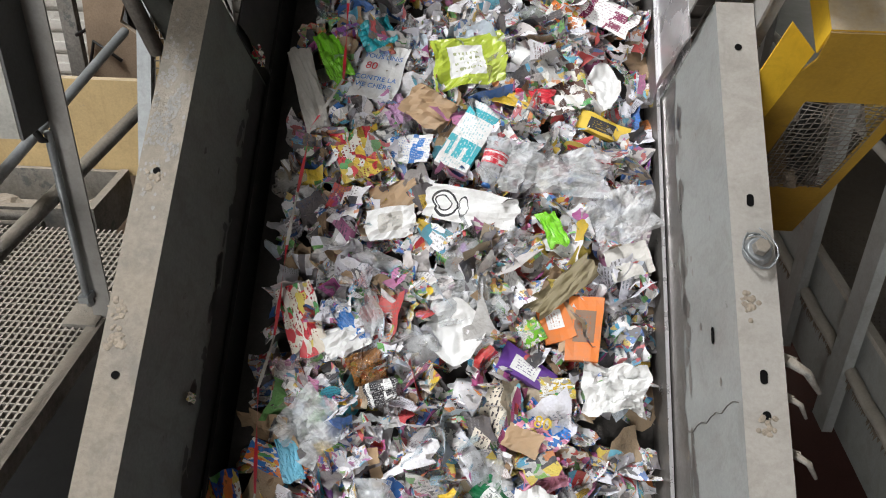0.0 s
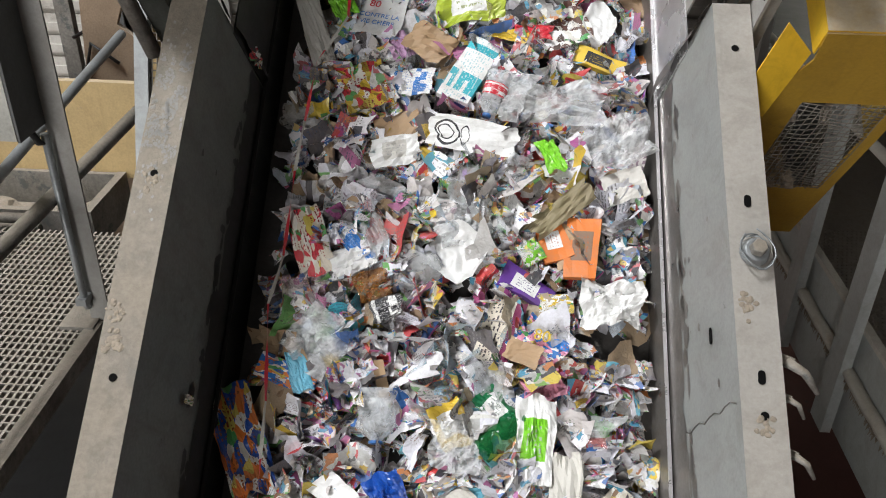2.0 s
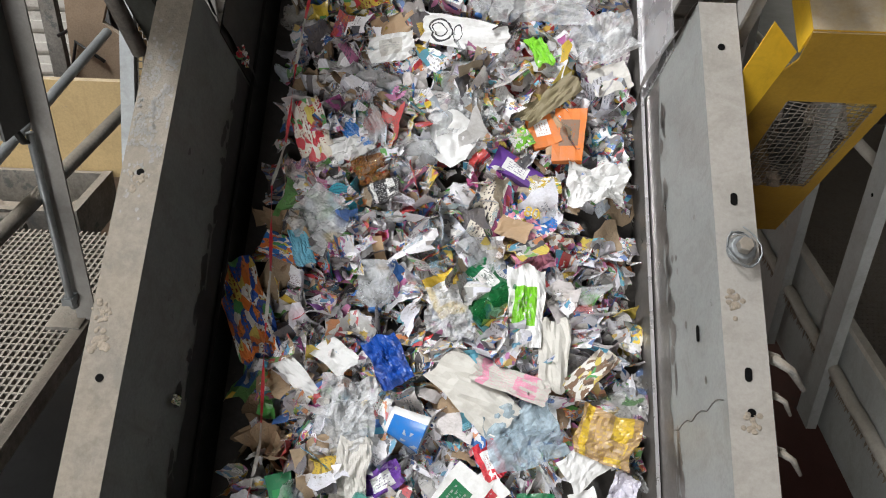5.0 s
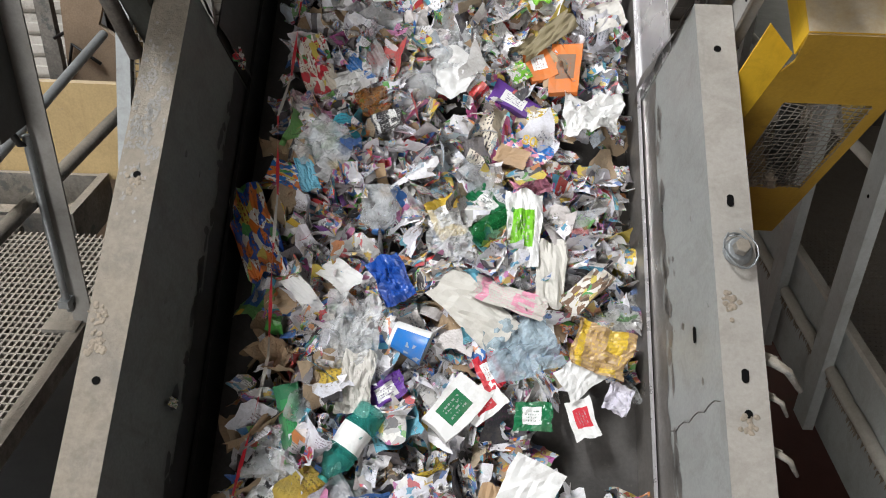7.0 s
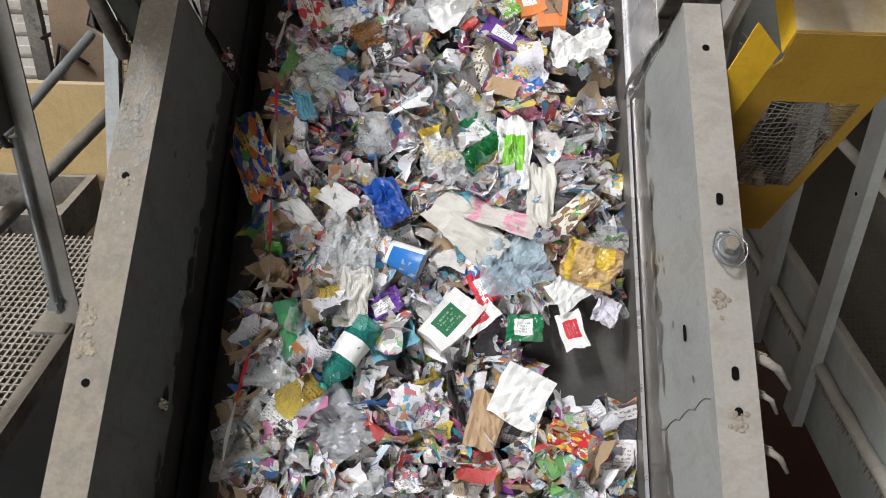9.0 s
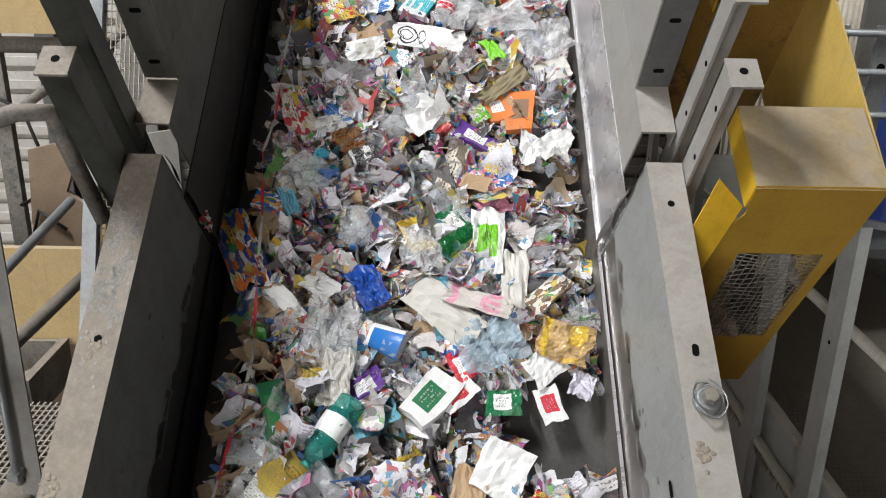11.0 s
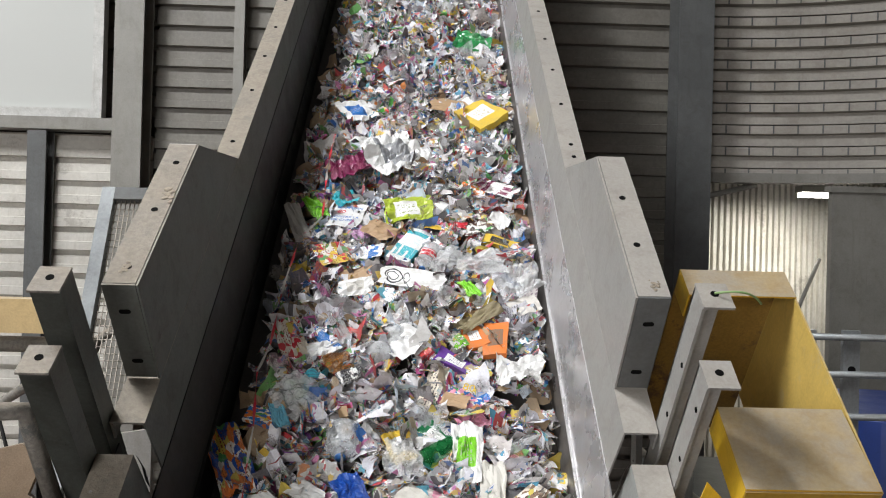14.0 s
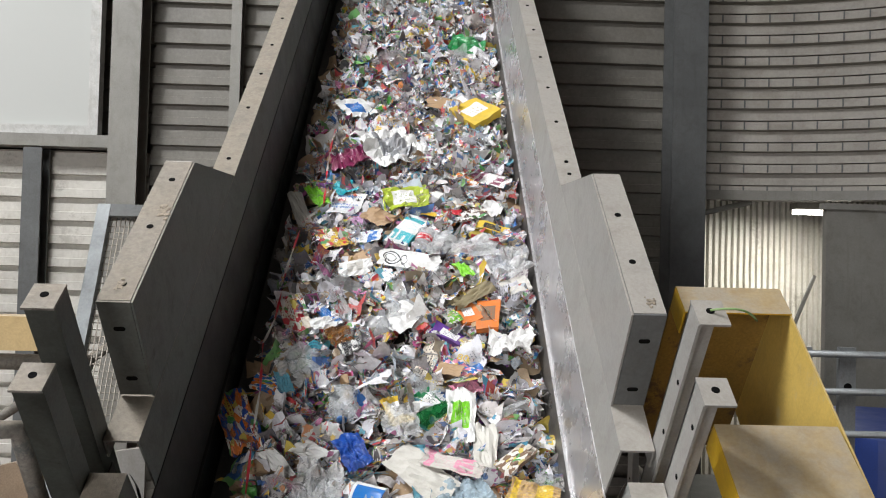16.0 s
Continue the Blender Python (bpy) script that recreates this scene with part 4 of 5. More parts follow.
bm = bmesh.new(); tube(bm, [(-2.45, 4.98, 2.12), (-2.36, 4.98, 2.40), (-2.2, 4.98, 2.28)], 0.012, 6); part("bracket", bm, BLACK, chute)
scaffold = thing("steel_frame", label="slim dusty steel upright with a diagonal brace", category="frame")
bm = bmesh.new(); box(bm, (-2.66, 5.2, 0.0), (-2.56, 5.26, 3.60)); part("upright", bm, DUSTY, scaffold)
bm = bmesh.new(); tube(bm, [(-2.62, 5.2, 2.9), (-1.75, 5.2, 3.50)], 0.03, 8); part("brace", bm, DUSTY, scaffold)
bm = bmesh.new(); tube(bm, [(-2.9, 5.15, 3.2), (-2.45, 5.15, 3.0), (-2.38, 5.15, 2.75), (-2.42, 5.15, 2.45), (-2.55, 5.15, 2.38)], 0.012, 8); solid("hanging_cable", bm, BLACK, label="thin black cable hanging from the frame", category="cable")

# wire mesh guard standing behind the joint posts
fence = thing("mesh_guard", label="grey framed wire mesh guard beside the conveyor", category="mesh guard")
fence.matrix_world = pose(-1.033, 2.99, 4.197, -21.8)
bm = bmesh.new()
for i in range(9):
    tube(bm, [(0.052 + i * 0.0155, 0.0, -2.2), (0.052 + i * 0.0155, 0.0, -0.03)], 0.0022, 5)
for i in range(92):
    tube(bm, [(0.044, 0.003, -0.03 - i * 0.0235), (0.178, 0.003, -0.03 - i * 0.0235)], 0.0022, 5)
part("wire_mesh", bm, GRATE, fence)
bm = bmesh.new(); box(bm, (0.0, -0.02, -2.3), (0.045, 0.02, 0.0)); part("frame_post", bm, STEEL, fence, bevel=0.002)
bm = bmesh.new(); box(bm, (0.046, -0.02, -0.045), (0.178, 0.02, 0.0)); part("frame_top", bm, STEEL_DARK, fence, bevel=0.002)

# ---- platform and rails on the right ----
RX, RDECK = 1.72, 1.60
platform = thing("platform", label="grey steel platform with a patterned deck and toe board", category="platform")
bm = bmesh.new()
box(bm, (RX + 0.02, 1.6, RDECK - 0.04), (3.6, 6.2, RDECK - 0.012))
part("deck_plate", bm, GRATE, platform)
bm = bmesh.new()
for i in range(46):
    for j in range(64):
        if i < 46 and (i * 0.04 + RX + 0.05) < 2.9:
            x, y = RX + 0.05 + i * 0.026 + (j % 2) * 0.013, 2.2 + j * 0.036
            vs = [bm.verts.new(p) for p in ((x - 0.009, y, RDECK - 0.012), (x, y - 0.006, RDECK - 0.012), (x + 0.009, y, RDECK - 0.012), (x, y + 0.006, RDECK - 0.012), (x, y, RDECK - 0.006))]
            for a, b in ((0, 1), (1, 2), (2, 3), (3, 0)):
                bm.faces.new((vs[a], vs[b], vs[4]))
tread = part("tread_pattern", bm, GRATE, platform)
tagged(tread, kind="stuff")
bm = bmesh.new(); box(bm, (RX + 0.004, 1.6, RDECK - 0.15), (RX + 0.012, 6.2, 1.945)); toe = part("toe_board", bm, RAIL_GREY, platform, bevel=0.002)
bm = bmesh.new(); box(bm, (RX - 0.016, 1.6, 1.947), (RX + 0.02, 6.2, 1.972)); part("top_strip", bm, PALE_STRIP, toe, bevel=0.003)
bm = bmesh.new(); box(bm, (RX + 0.014, 1.6, RDECK - 0.22), (RX + 0.06, 6.2, RDECK - 0.052)); part("edge_beam", bm, RAIL_GREY, platform, bevel=0.003)
bm = bmesh.new(); tube(bm, [(RX - 0.022, 1.6 + 0.1 * i, 1.737 + 0.004 * math.sin(i * 2.1)) for i in range(47)], 0.027, 10); part("pipe_run", bm, PALE_STRIP, platform)
bm = bmesh.new()
rng = random.Random(77)
for i in range(420):
    y = rng.uniform(1.7, 4.2)
    x, z = RX - rng.uniform(0.02, 0.045), 1.722 - rng.uniform(0, 0.012)
    w, h = rng.uniform(0.004, 0.011), rng.uniform(0.012, 0.045)
    vs = [bm.verts.new(p) for p in ((x, y - w, z), (x, y + w, z), (x + 0.008, y, z + 0.006), (x - rng.uniform(0, 0.008), y + rng.uniform(-0.01, 0.01), z - h))]
    for a, b, c in ((0, 1, 3), (1, 2, 3), (2, 0, 3)):
        bm.faces.new((vs[a], vs[b], vs[c]))
tagged(part("dust_fringe", bm, DUST, platform), kind="stuff")
rail = thing("platform_railing", label="grey steel railing of posts and tubes on the platform", category="railing")
for y in (1.75, 2.98, 3.61, 4.9, 6.0):
    bm = bmesh.new()
    box(bm, (RX - 0.062, y - 0.066, RDECK - 0.2), (RX - 0.054, y + 0.066, 3.05)); box(bm, (RX - 0.0535, y - 0.066, RDECK - 0.2), (RX - 0.017, y - 0.058, 3.05))
    post = part("post", bm, RAIL_GREY, rail, bevel=0.002)
    bm = bmesh.new(); slot_at(bm, (RX - 0.0645, y, 2.55), "x", 0.006, 0.008); part("bolt_hole", bm, HOLE, post)
for z, r in ((2.60, 0.024),):
    bm = bmesh.new(); tube(bm, [(RX + 0.018, 1.6, z), (RX + 0.018, 6.2, z)], r, 12); part("rail", bm, PALE_STRIP, rail)
back = thing("far_railing", label="grey tube railing on the far platform", category="railing")
for x in (2.45, 2.72, 3.9):
    bm = bmesh.new(); box(bm, (x - 0.05, 5.02, 2.3), (x + 0.05, 5.06, 3.60)); post = part("post", bm, STEEL, back, bevel=0.003)
    bm = bmesh.new(); slot_at(bm, (x, 5.0185, 3.36), "y", 0.025, 0.025); part("bolt_hole", bm, HOLE, post)
for z in (3.56, 3.335, 3.08):
    bm = bmesh.new(); tube(bm, [(2.2, 5.0, z), (4.6, 5.0, z)], 0.021, 10); part("rail", bm, STEEL, back)
bm = bmesh.new(); box(bm, (2.0, 4.9, 2.20), (5.0, 7.4, 2.26)); part("deck", bm, STEEL_DARK, back)
bm = bmesh.new()
for x, y in ((2.1, 5.1), (4.8, 5.1), (2.1, 7.1), (4.8, 7.1)):
    bm = bmesh.new(); box(bm, (x, y, 0), (x + 0.1, y + 0.1, 2.2)); part("leg", bm, STEEL_DARK, back)
drum_thing = thing("blue_machine", Matrix.Translation((3.5, 5.9, 2.26)), label="rounded blue painted machine housing with a yellow base", category="machine")
bm = bmesh.new(); bmesh.ops.create_cone(bm, cap_ends=True, segments=40, radius1=0.72, radius2=0.70, depth=0.75, matrix=Matrix.Translation((0, 0, 0.38))); part("housing", bm, BLUE, drum_thing, bevel=0.03)
bm = bmesh.new(); bmesh.ops.create_cone(bm, cap_ends=True, segments=40, radius1=0.76, radius2=0.76, depth=0.05, matrix=Matrix.Translation((0, 0, 0.028))); part("rim_ring", bm, STEEL, drum_thing)
bm = bmesh.new(); tube(bm, [(1.45, 2.35, 3.02), (1.62, 2.62, 3.02), (1.72, 2.80, 3.0)], 0.03, 12); 
tube_end = solid("pipe_end", bm, surface("cream_pipe", (0.62, 0.60, 0.54), 0.6), label="short cream plastic pipe behind the guard", category="pipe")
tube_end.matrix_world = Matrix.Translation((0.22, 0.35, 0.05))
# dark hopper plates below the guard, where the view goes down to the red floor
bm = bmesh.new(); box(bm, (1.05, 1.9, 0.0), (1.12, 4.4, 1.3)); solid("support_frame", bm, STEEL_DARK, label="dark grey steel plate support under the conveyor", category="support")
bm = bmesh.new(); box(bm, (-1.10, 1.4, 0.0), (-1.03, 4.4, 1.6)); solid("support_frame", bm, STEEL_DARK, label="dark grey steel plate support under the conveyor", category="support")

# ---- single pieces of waste that can be told apart ----
COLOURS = {
    "white": (0.80, 0.80, 0.79), "pale": (0.58, 0.56, 0.52), "cream": (0.68, 0.62, 0.52), "newsp": (0.60, 0.58, 0.53), "grey": (0.30, 0.31, 0.33), "black": (0.03, 0.03, 0.035),
    "blue": (0.02, 0.17, 0.52), "deep": (0.01, 0.07, 0.36), "sky": (0.16, 0.45, 0.60), "teal": (0.03, 0.42, 0.50), "tealb": (0.05, 0.42, 0.36), "lime": (0.42, 0.52, 0.05), "limeb": (0.20, 0.56, 0.03),
    "green": (0.02, 0.25, 0.07), "bottle": (0.01, 0.16, 0.06), "olive": (0.25, 0.21, 0.12), "yellow": (0.68, 0.47, 0.05), "orange": (0.70, 0.19, 0.03), "red": (0.60, 0.03, 0.05), "maroon": (0.20, 0.02, 0.08),
    "pink": (0.72, 0.30, 0.42), "mauve": (0.50, 0.30, 0.48), "purple": (0.13, 0.04, 0.30), "lav": (0.62, 0.60, 0.68), "brown": (0.22, 0.13, 0.08), "cocoa": (0.10, 0.04, 0.03), "card": (0.42, 0.28, 0.16), "sack": (0.45, 0.30, 0.15),
    "amber": (0.45, 0.20, 0.05), "sheer": (0.90, 0.92, 0.93), "bluesheer": (0.55, 0.70, 0.80), "clear": (0.85, 0.88, 0.90)}
ITEM_MATERIALS = {}


def item_material(kind, base, ink, style):
    key = (kind, base, ink, style)
    if key in ITEM_MATERIALS:
        return ITEM_MATERIALS[key]
    m, t, b = nodes_of("_".join(("waste", kind, base, ink, style)))
    uv = node(t, "ShaderNodeUVMap").outputs[0]
    xyz = node(t, "ShaderNodeSeparateXYZ", {0: uv})
    rnd = node(t, "ShaderNodeObjectInfo").outputs["Random"]
    shift = node(t, "ShaderNodeCombineXYZ", {0: node(t, "ShaderNodeMath", {0: rnd, 1: 37.0}, operation="MULTIPLY").outputs[0], 1: rnd}).outputs[0]
    p = node(t, "ShaderNodeVectorMath", {0: uv, 1: shift}, operation="ADD").outputs[0]
    one, two = COLOURS[base], COLOURS[ink]
    if kind == "dish":
        one = tuple(0.86 * c for c in one)
    col = mix(t, 0.0, one, one)

    def cells(sx, sy, cut, channel):
        # rows of short marks, like print, or coarse square patches
        q = node(t, "ShaderNodeVectorMath", {0: p, 1: (sx, sy, 1)}, operation="MULTIPLY").outputs[0]
        if sx < 10:
            q = node(t, "ShaderNodeVectorMath", {0: q}, operation="FLOOR").outputs[0]
            v = node(t, "ShaderNodeTexWhiteNoise", {"Vector": q}).outputs["Color"]
            return ramp(t, node(t, "ShaderNodeSeparateXYZ", {0: v}).outputs[channel], [(0.0, (0, 0, 0)), (cut, (1, 1, 1))], True)
        line = node(t, "ShaderNodeMath", {0: node(t, "ShaderNodeMath", {0: node(t, "ShaderNodeMath", {0: xyz.outputs[1], 1: sy * 1.6}, operation="MULTIPLY").outputs[0]}, operation="FRACT").outputs[0], 1: 0.5}, operation="LESS_THAN").outputs[0]
        v = node(t, "ShaderNodeTexNoise", {"Vector": q, "Scale": 1.4, "Detail": 1.0}).outputs[0]
        return node(t, "ShaderNodeMath", {0: line, 1: ramp(t, v, [(0.0, (0, 0, 0)), (0.52, (1, 1, 1))], True)}, operation="MULTIPLY").outputs[0]

    def within(axis, lo, hi):
        a = node(t, "ShaderNodeMath", {0: xyz.outputs[axis], 1: lo}, operation="GREATER_THAN").outputs[0]
        c = node(t, "ShaderNodeMath", {0: xyz.outputs[axis], 1: hi}, operation="LESS_THAN").outputs[0]
        return node(t, "ShaderNodeMath", {0: a, 1: c}, operation="MULTIPLY").outputs[0]

    dark = tuple(0.4 * c for c in two)
    if style == "bands":
        col = mix(t, within(0, 0.08, 0.2), col, two)
        col = mix(t, node(t, "ShaderNodeMath", {0: within(0, 0.55, 0.85), 1: cells(3, 9, 0.35, 0)}, operation="MULTIPLY").outputs[0], col, two)
        col = mix(t, node(t, "ShaderNodeMath", {0: cells(22, 7, 0.6, 1), 1: within(1, 0.1, 0.9)}, operation="MULTIPLY").outputs[0], col, mix(t, 0.5, two, one))
    elif style == "label":
        inside = node(t, "ShaderNodeMath", {0: within(0, 0.22, 0.72), 1: within(1, 0.2, 0.8)}, operation="MULTIPLY").outputs[0]
        col = mix(t, inside, col, two)
        col = mix(t, node(t, "ShaderNodeMath", {0: cells(20, 6, 0.62, 1), 1: node(t, "ShaderNodeMath", {0: within(0, 0.3, 0.66), 1: within(1, 0.28, 0.7)}, operation="MULTIPLY").outputs[0]}, operation="MULTIPLY").outputs[0], col, mix(t, 0.6, one, dark))
    elif style == "blocks":
        warp = node(t, "ShaderNodeTexNoise", {"Vector": p, "Scale": 4.0, "Detail": 3.0}).outputs[1]
        bent = node(t, "ShaderNodeVectorMath", {0: node(t, "ShaderNodeVectorMath", {0: warp, 1: (0.3, 0.3, 0.0)}, operation="MULTIPLY").outputs[0], 1: p}, operation="ADD").outputs[0]
        cell = node(t, "ShaderNodeSeparateXYZ", {0: node(t, "ShaderNodeTexVoronoi", {"Vector": bent, "Scale": 8.0}).outputs["Color"]})
        col = ramp(t, cell.outputs[0], [(0.0, one), (0.34, two), (0.55, (0.75, 0.73, 0.68)), (0.76, tuple(0.45 * c for c in one)), (0.86, (0.08, 0.34, 0.10)), (0.93, (0.62, 0.50, 0.10))], True)
        col = mix(t, node(t, "ShaderNodeMath", {0: cells(24, 8, 0.75, 1), 1: ramp(t, cell.outputs[1], [(0.0, (0, 0, 0)), (0.6, (1, 1, 1))], True)}, operation="MULTIPLY").outputs[0], col, dark)
    elif style == "rings":
        # an outline drawing: two nested ovals near one end
        for cx, ax, ay in ((0.22, 0.13, 0.36), (0.20, 0.08, 0.22), (0.42, 0.05, 0.30)):
            du = node(t, "ShaderNodeMath", {0: node(t, "ShaderNodeMath", {0: xyz.outputs[0], 1: cx}, operation="SUBTRACT").outputs[0], 1: ax}, operation="DIVIDE").outputs[0]
            dv = node(t, "ShaderNodeMath", {0: node(t, "ShaderNodeMath", {0: xyz.outputs[1], 1: 0.45}, operation="SUBTRACT").outputs[0], 1: ay}, operation="DIVIDE").outputs[0]
            far = node(t, "ShaderNodeVectorMath", {0: node(t, "ShaderNodeCombineXYZ", {0: du, 1: dv}).outputs[0]}, operation="LENGTH").outputs["Value"]
            ring = node(t, "ShaderNodeMath", {0: node(t, "ShaderNodeMath", {0: node(t, "ShaderNodeMath", {0: far, 1: 1.0}, operation="SUBTRACT").outputs[0]}, operation="ABSOLUTE").outputs[0], 1: 0.09}, operation="LESS_THAN").outputs[0]
            col = mix(t, ring, col, two)
    elif style == "edge":
        col = mix(t, within(1, 0.72, 1.1), col, two)
        col = mix(t, node(t, "ShaderNodeMath", {0: cells(16, 6, 0.72, 1), 1: within(1, 0.1, 0.6)}, operation="MULTIPLY").outputs[0], col, (0.06, 0.05, 0.06))
    grime = node(t, "ShaderNodeTexNoise", {"Vector": coords(t), "Scale": 16.0, "Detail": 7.0, "Roughness": 0.7}).outputs[0]
    col = mix(t, ramp(t, grime, [(0.48, (0, 0, 0)), (0.85, (0.55, 0.55, 0.55))]), col, (0.24, 0.20, 0.16))
    t.links.new(col, b.inputs["Base Color"])
    wrinkle = node(t, "ShaderNodeTexNoise", {"Vector": coords(t), "Scale": 30.0, "Detail": 4.0, "Distortion": 2.0}).outputs[0]
    t.links.new(node(t, "ShaderNodeBump", {"Height": wrinkle, "Strength": 0.45 if kind in ("film", "sheer") else 0.2, "Distance": 0.006}).outputs[0], b.inputs["Normal"])
    b.inputs["Roughness"].default_value = {"film": 0.28, "sheer": 0.09, "bottle": 0.08, "dish": 0.3, "cup": 0.35}.get(kind, 0.62)
    clear = {"sheer": 0.55, "bottle": 0.66}.get(kind, 0)
    if clear:
        veil = node(t, "ShaderNodeBsdfTransparent", {0: (*[0.5 + 0.5 * c for c in one], 1)})
        amount = node(t, "ShaderNodeMapRange", {0: wrinkle, 1: 0.35, 2: 0.65, 3: clear - 0.1, 4: clear + 0.1}).outputs[0]
        t.links.new(node(t, "ShaderNodeMixShader", {0: amount, 1: b.outputs[0], 2: veil.outputs[0]}).outputs[0], t.nodes["Material Output"].inputs[0])
    ITEM_MATERIALS[key] = m
    return m


def grid_mesh(name, rows, material, smooth=False):
    """A mesh from rows of points, with uv along and across."""
    k, n = len(rows), len(rows[0])
    me = bpy.data.meshes.new(name)
    faces = [(i * n + j, (i + 1) * n + j, (i + 1) * n + j + 1, i * n + j + 1) for i in range(k - 1) for j in range(n - 1)]
    me.from_pydata([p for r in rows for p in r], [], faces)
    me.uv_layers.new(name="uv").data.foreach_set("uv", [c for f in faces for v in f for c in ((v // n) / (k - 1), (v % n) / (n - 1))])
    me.materials.append(material)
    me.polygons.foreach_set("use_smooth", [smooth] * len(faces))
    return me


def turned(name, profile, seg, material, squash=1.0, seed=0, dent=0.0, sides=True):
    """A lathe body along x: rings of (x, radius), dented and pressed flat."""
    rows = []
    for x, r in profile:
        ring = []
        for k in range(seg + 1):
            a = (k % seg) * math.tau / seg
            d = 1 + dent * noise.noise((x * 22 + seed, math.cos(a) * 1.6, math.sin(a) * 1.6))
            ring.append((x, r * d * math.cos(a), r * d * math.sin(a) * squash))
        rows.append(ring)
    return grid_mesh(name, rows, material, True)


COUNT = [0]


def item(name, category, kind, x, y, turn, length, width, base, ink, style, crush, label):
    """One piece of waste on the belt, its length along the turned x axis."""
    COUNT[0] += 1
    rng = random.Random(COUNT[0])
    z = 0.082 + 0.022 * rng.random()
    FEET.append((x, y, math.cos(radians(turn)), math.sin(radians(turn)), 0.45 * length, 0.45 * width))
    m = BELT @ pose(x, y, z, rng.gauss(0, 5), rng.gauss(0, 5), turn)
    label = label if len(label.split()) < 12 else " ".join(label.split()[:12])
    if kind in ("paper", "film", "sheer"):
        k = 20 if kind != "paper" else 10
        sx, rough = rng.uniform(0, 99), crush
        f1, f2 = rng.uniform(-0.3, 0.3), rng.uniform(-0.3, 0.3)
        rows = []
        for i in range(k + 1):
            row = []
            for j in range(k + 1):
                a, b = i / k - 0.5, j / k - 0.5
                wob = 1 + (0.10 + 0.25 * rough) * noise.noise((sx + 2.5 * a, 2.5 * b, 7.0))
                wx, wy = 0.8 * noise.noise((sx + a * 2, b * 2, 11)), 0.8 * noise.noise((sx + a * 2, b * 2, 17))
                h = min(0.06, 0.30 * rough * width) * (noise.noise((sx + a * 3, b * 3, 0)) * 0.9 + 1.5 * abs(noise.noise((sx + wx + a * 4, wy + b * 4, 3))) + 0.7 * abs(noise.noise((sx + 2 * wx + a * 8, 2 * wy + b * 8, 5))))
                h += 0.12 * width * (abs(a - f1) * 0.6 - abs(b - f2) * 0.5) + 0.02
                row.append((a * length * wob * (1 + 0.1 * rough) + (rng.random() - 0.5) * 0.3 * length / k, b * width * wob * (1 + 0.15 * rough), h))
            rows.append(row)
        ob = new(name, grid_mesh(name, rows, item_material(kind, base, ink, style)))
    elif kind == "box":
        bm = bmesh.new()
        t = max(0.012, min(length, width) * 0.22)
        box(bm, (-length / 2, -width / 2, -0.004), (length / 2, width / 2, t))
        bmesh.ops.subdivide_edges(bm, edges=bm.edges, cuts=3, use_grid_fill=True)
        for v in bm.verts:
            v.co += Vector((noise.noise(v.co * 9 + Vector((COUNT[0], 0, 0))), noise.noise(v.co * 9 + Vector((0, COUNT[0], 0))), noise.noise(v.co * 11 + Vector((0, 0, COUNT[0]))))) * (0.010 + 0.05 * width)
        bmesh.ops.recalc_face_normals(bm, faces=bm.faces)
        layer = bm.loops.layers.uv.new("uv")
        for f in bm.faces:
            for lo in f.loops:
                lo[layer].uv = (lo.vert.co.x / length + 0.5, lo.vert.co.y / width + 0.5)
        me = bpy.data.meshes.new(name)
        bm.to_mesh(me); bm.free()
        me.materials.append(item_material("box", base, ink, style))
        ob = new(name, me)
    elif kind == "bottle":
        r, l = width / 2, length
        ob = new(name)
        prof = [(-0.5 * l, 0.0), (-0.495 * l, 0.7 * r), (-0.47 * l, r), (-0.3 * l, 0.96 * r), (-0.28 * l, 0.90 * r), (-0.26 * l, r), (-0.1 * l, r), (0.0, 0.93 * r), (0.1 * l, r), (0.12 * l, 0.92 * r), (0.14 * l, r), (0.24 * l, 0.95 * r), (0.34 * l, 0.62 * r), (0.42 * l, 0.34 * r), (0.46 * l, 0.30 * r)]
        body = new("body", turned("body", prof, 18, item_material("bottle", base, base, "plain"), 0.72, COUNT[0], 0.25)); body.parent = ob
        cap = new("cap", turned("cap", [(0.455 * l, 0.0), (0.455 * l, 0.36 * r), (0.50 * l, 0.36 * r), (0.50 * l, 0.0)], 14, item_material("dish", "blue" if base == "clear" else base, "blue", "plain"), 1.0)); cap.parent = ob
        if ink != base and name != "clear_tub":
            wrap = new("label", turned("label", [(-0.2 * l, 1.015 * r), (-0.05 * l, 1.03 * r), (0.08 * l, 1.02 * r)], 18, item_material("film", ink, "white", "bands"), 0.74, COUNT[0], 0.2)); wrap.parent = ob
        m = m @ Matrix.Translation((0, 0, 0.55 * r))
    elif kind in ("dish", "pillow"):
        k = 16
        rows = []
        for i in range(k + 1):
            row = []
            for j in range(2 * k + 1):
                a, q = j * math.pi / k, i / k
                sq = 1 + 0.08 * math.cos(4 * a)
                e = q * sq * (1 + 0.06 * noise.noise((math.cos(a) * 2, math.sin(a) * 2, COUNT[0])))
                if kind == "dish":
                    h = 0.018 * max(0, (q - 0.62) / 0.38) ** 1.3 + 0.014 * noise.noise((e * 3 * math.cos(a), e * 3 * math.sin(a), COUNT[0])) + 0.004 * math.sin(a * 12) * (q > 0.8)
                else:
                    h = 0.035 * math.sqrt(max(0, 1 - q ** 3)) + 0.008 * noise.noise((e * 4 * math.cos(a), e * 4 * math.sin(a), COUNT[0]))
                row.append((0.5 * length * e * math.cos(a), 0.5 * width * e * math.sin(a), h + 0.012))
            rows.append(row)
        ob = new(name, grid_mesh(name, rows, item_material("dish", base, ink, "plain"), True))
    else:
        r = width / 2
        ob = new(name)
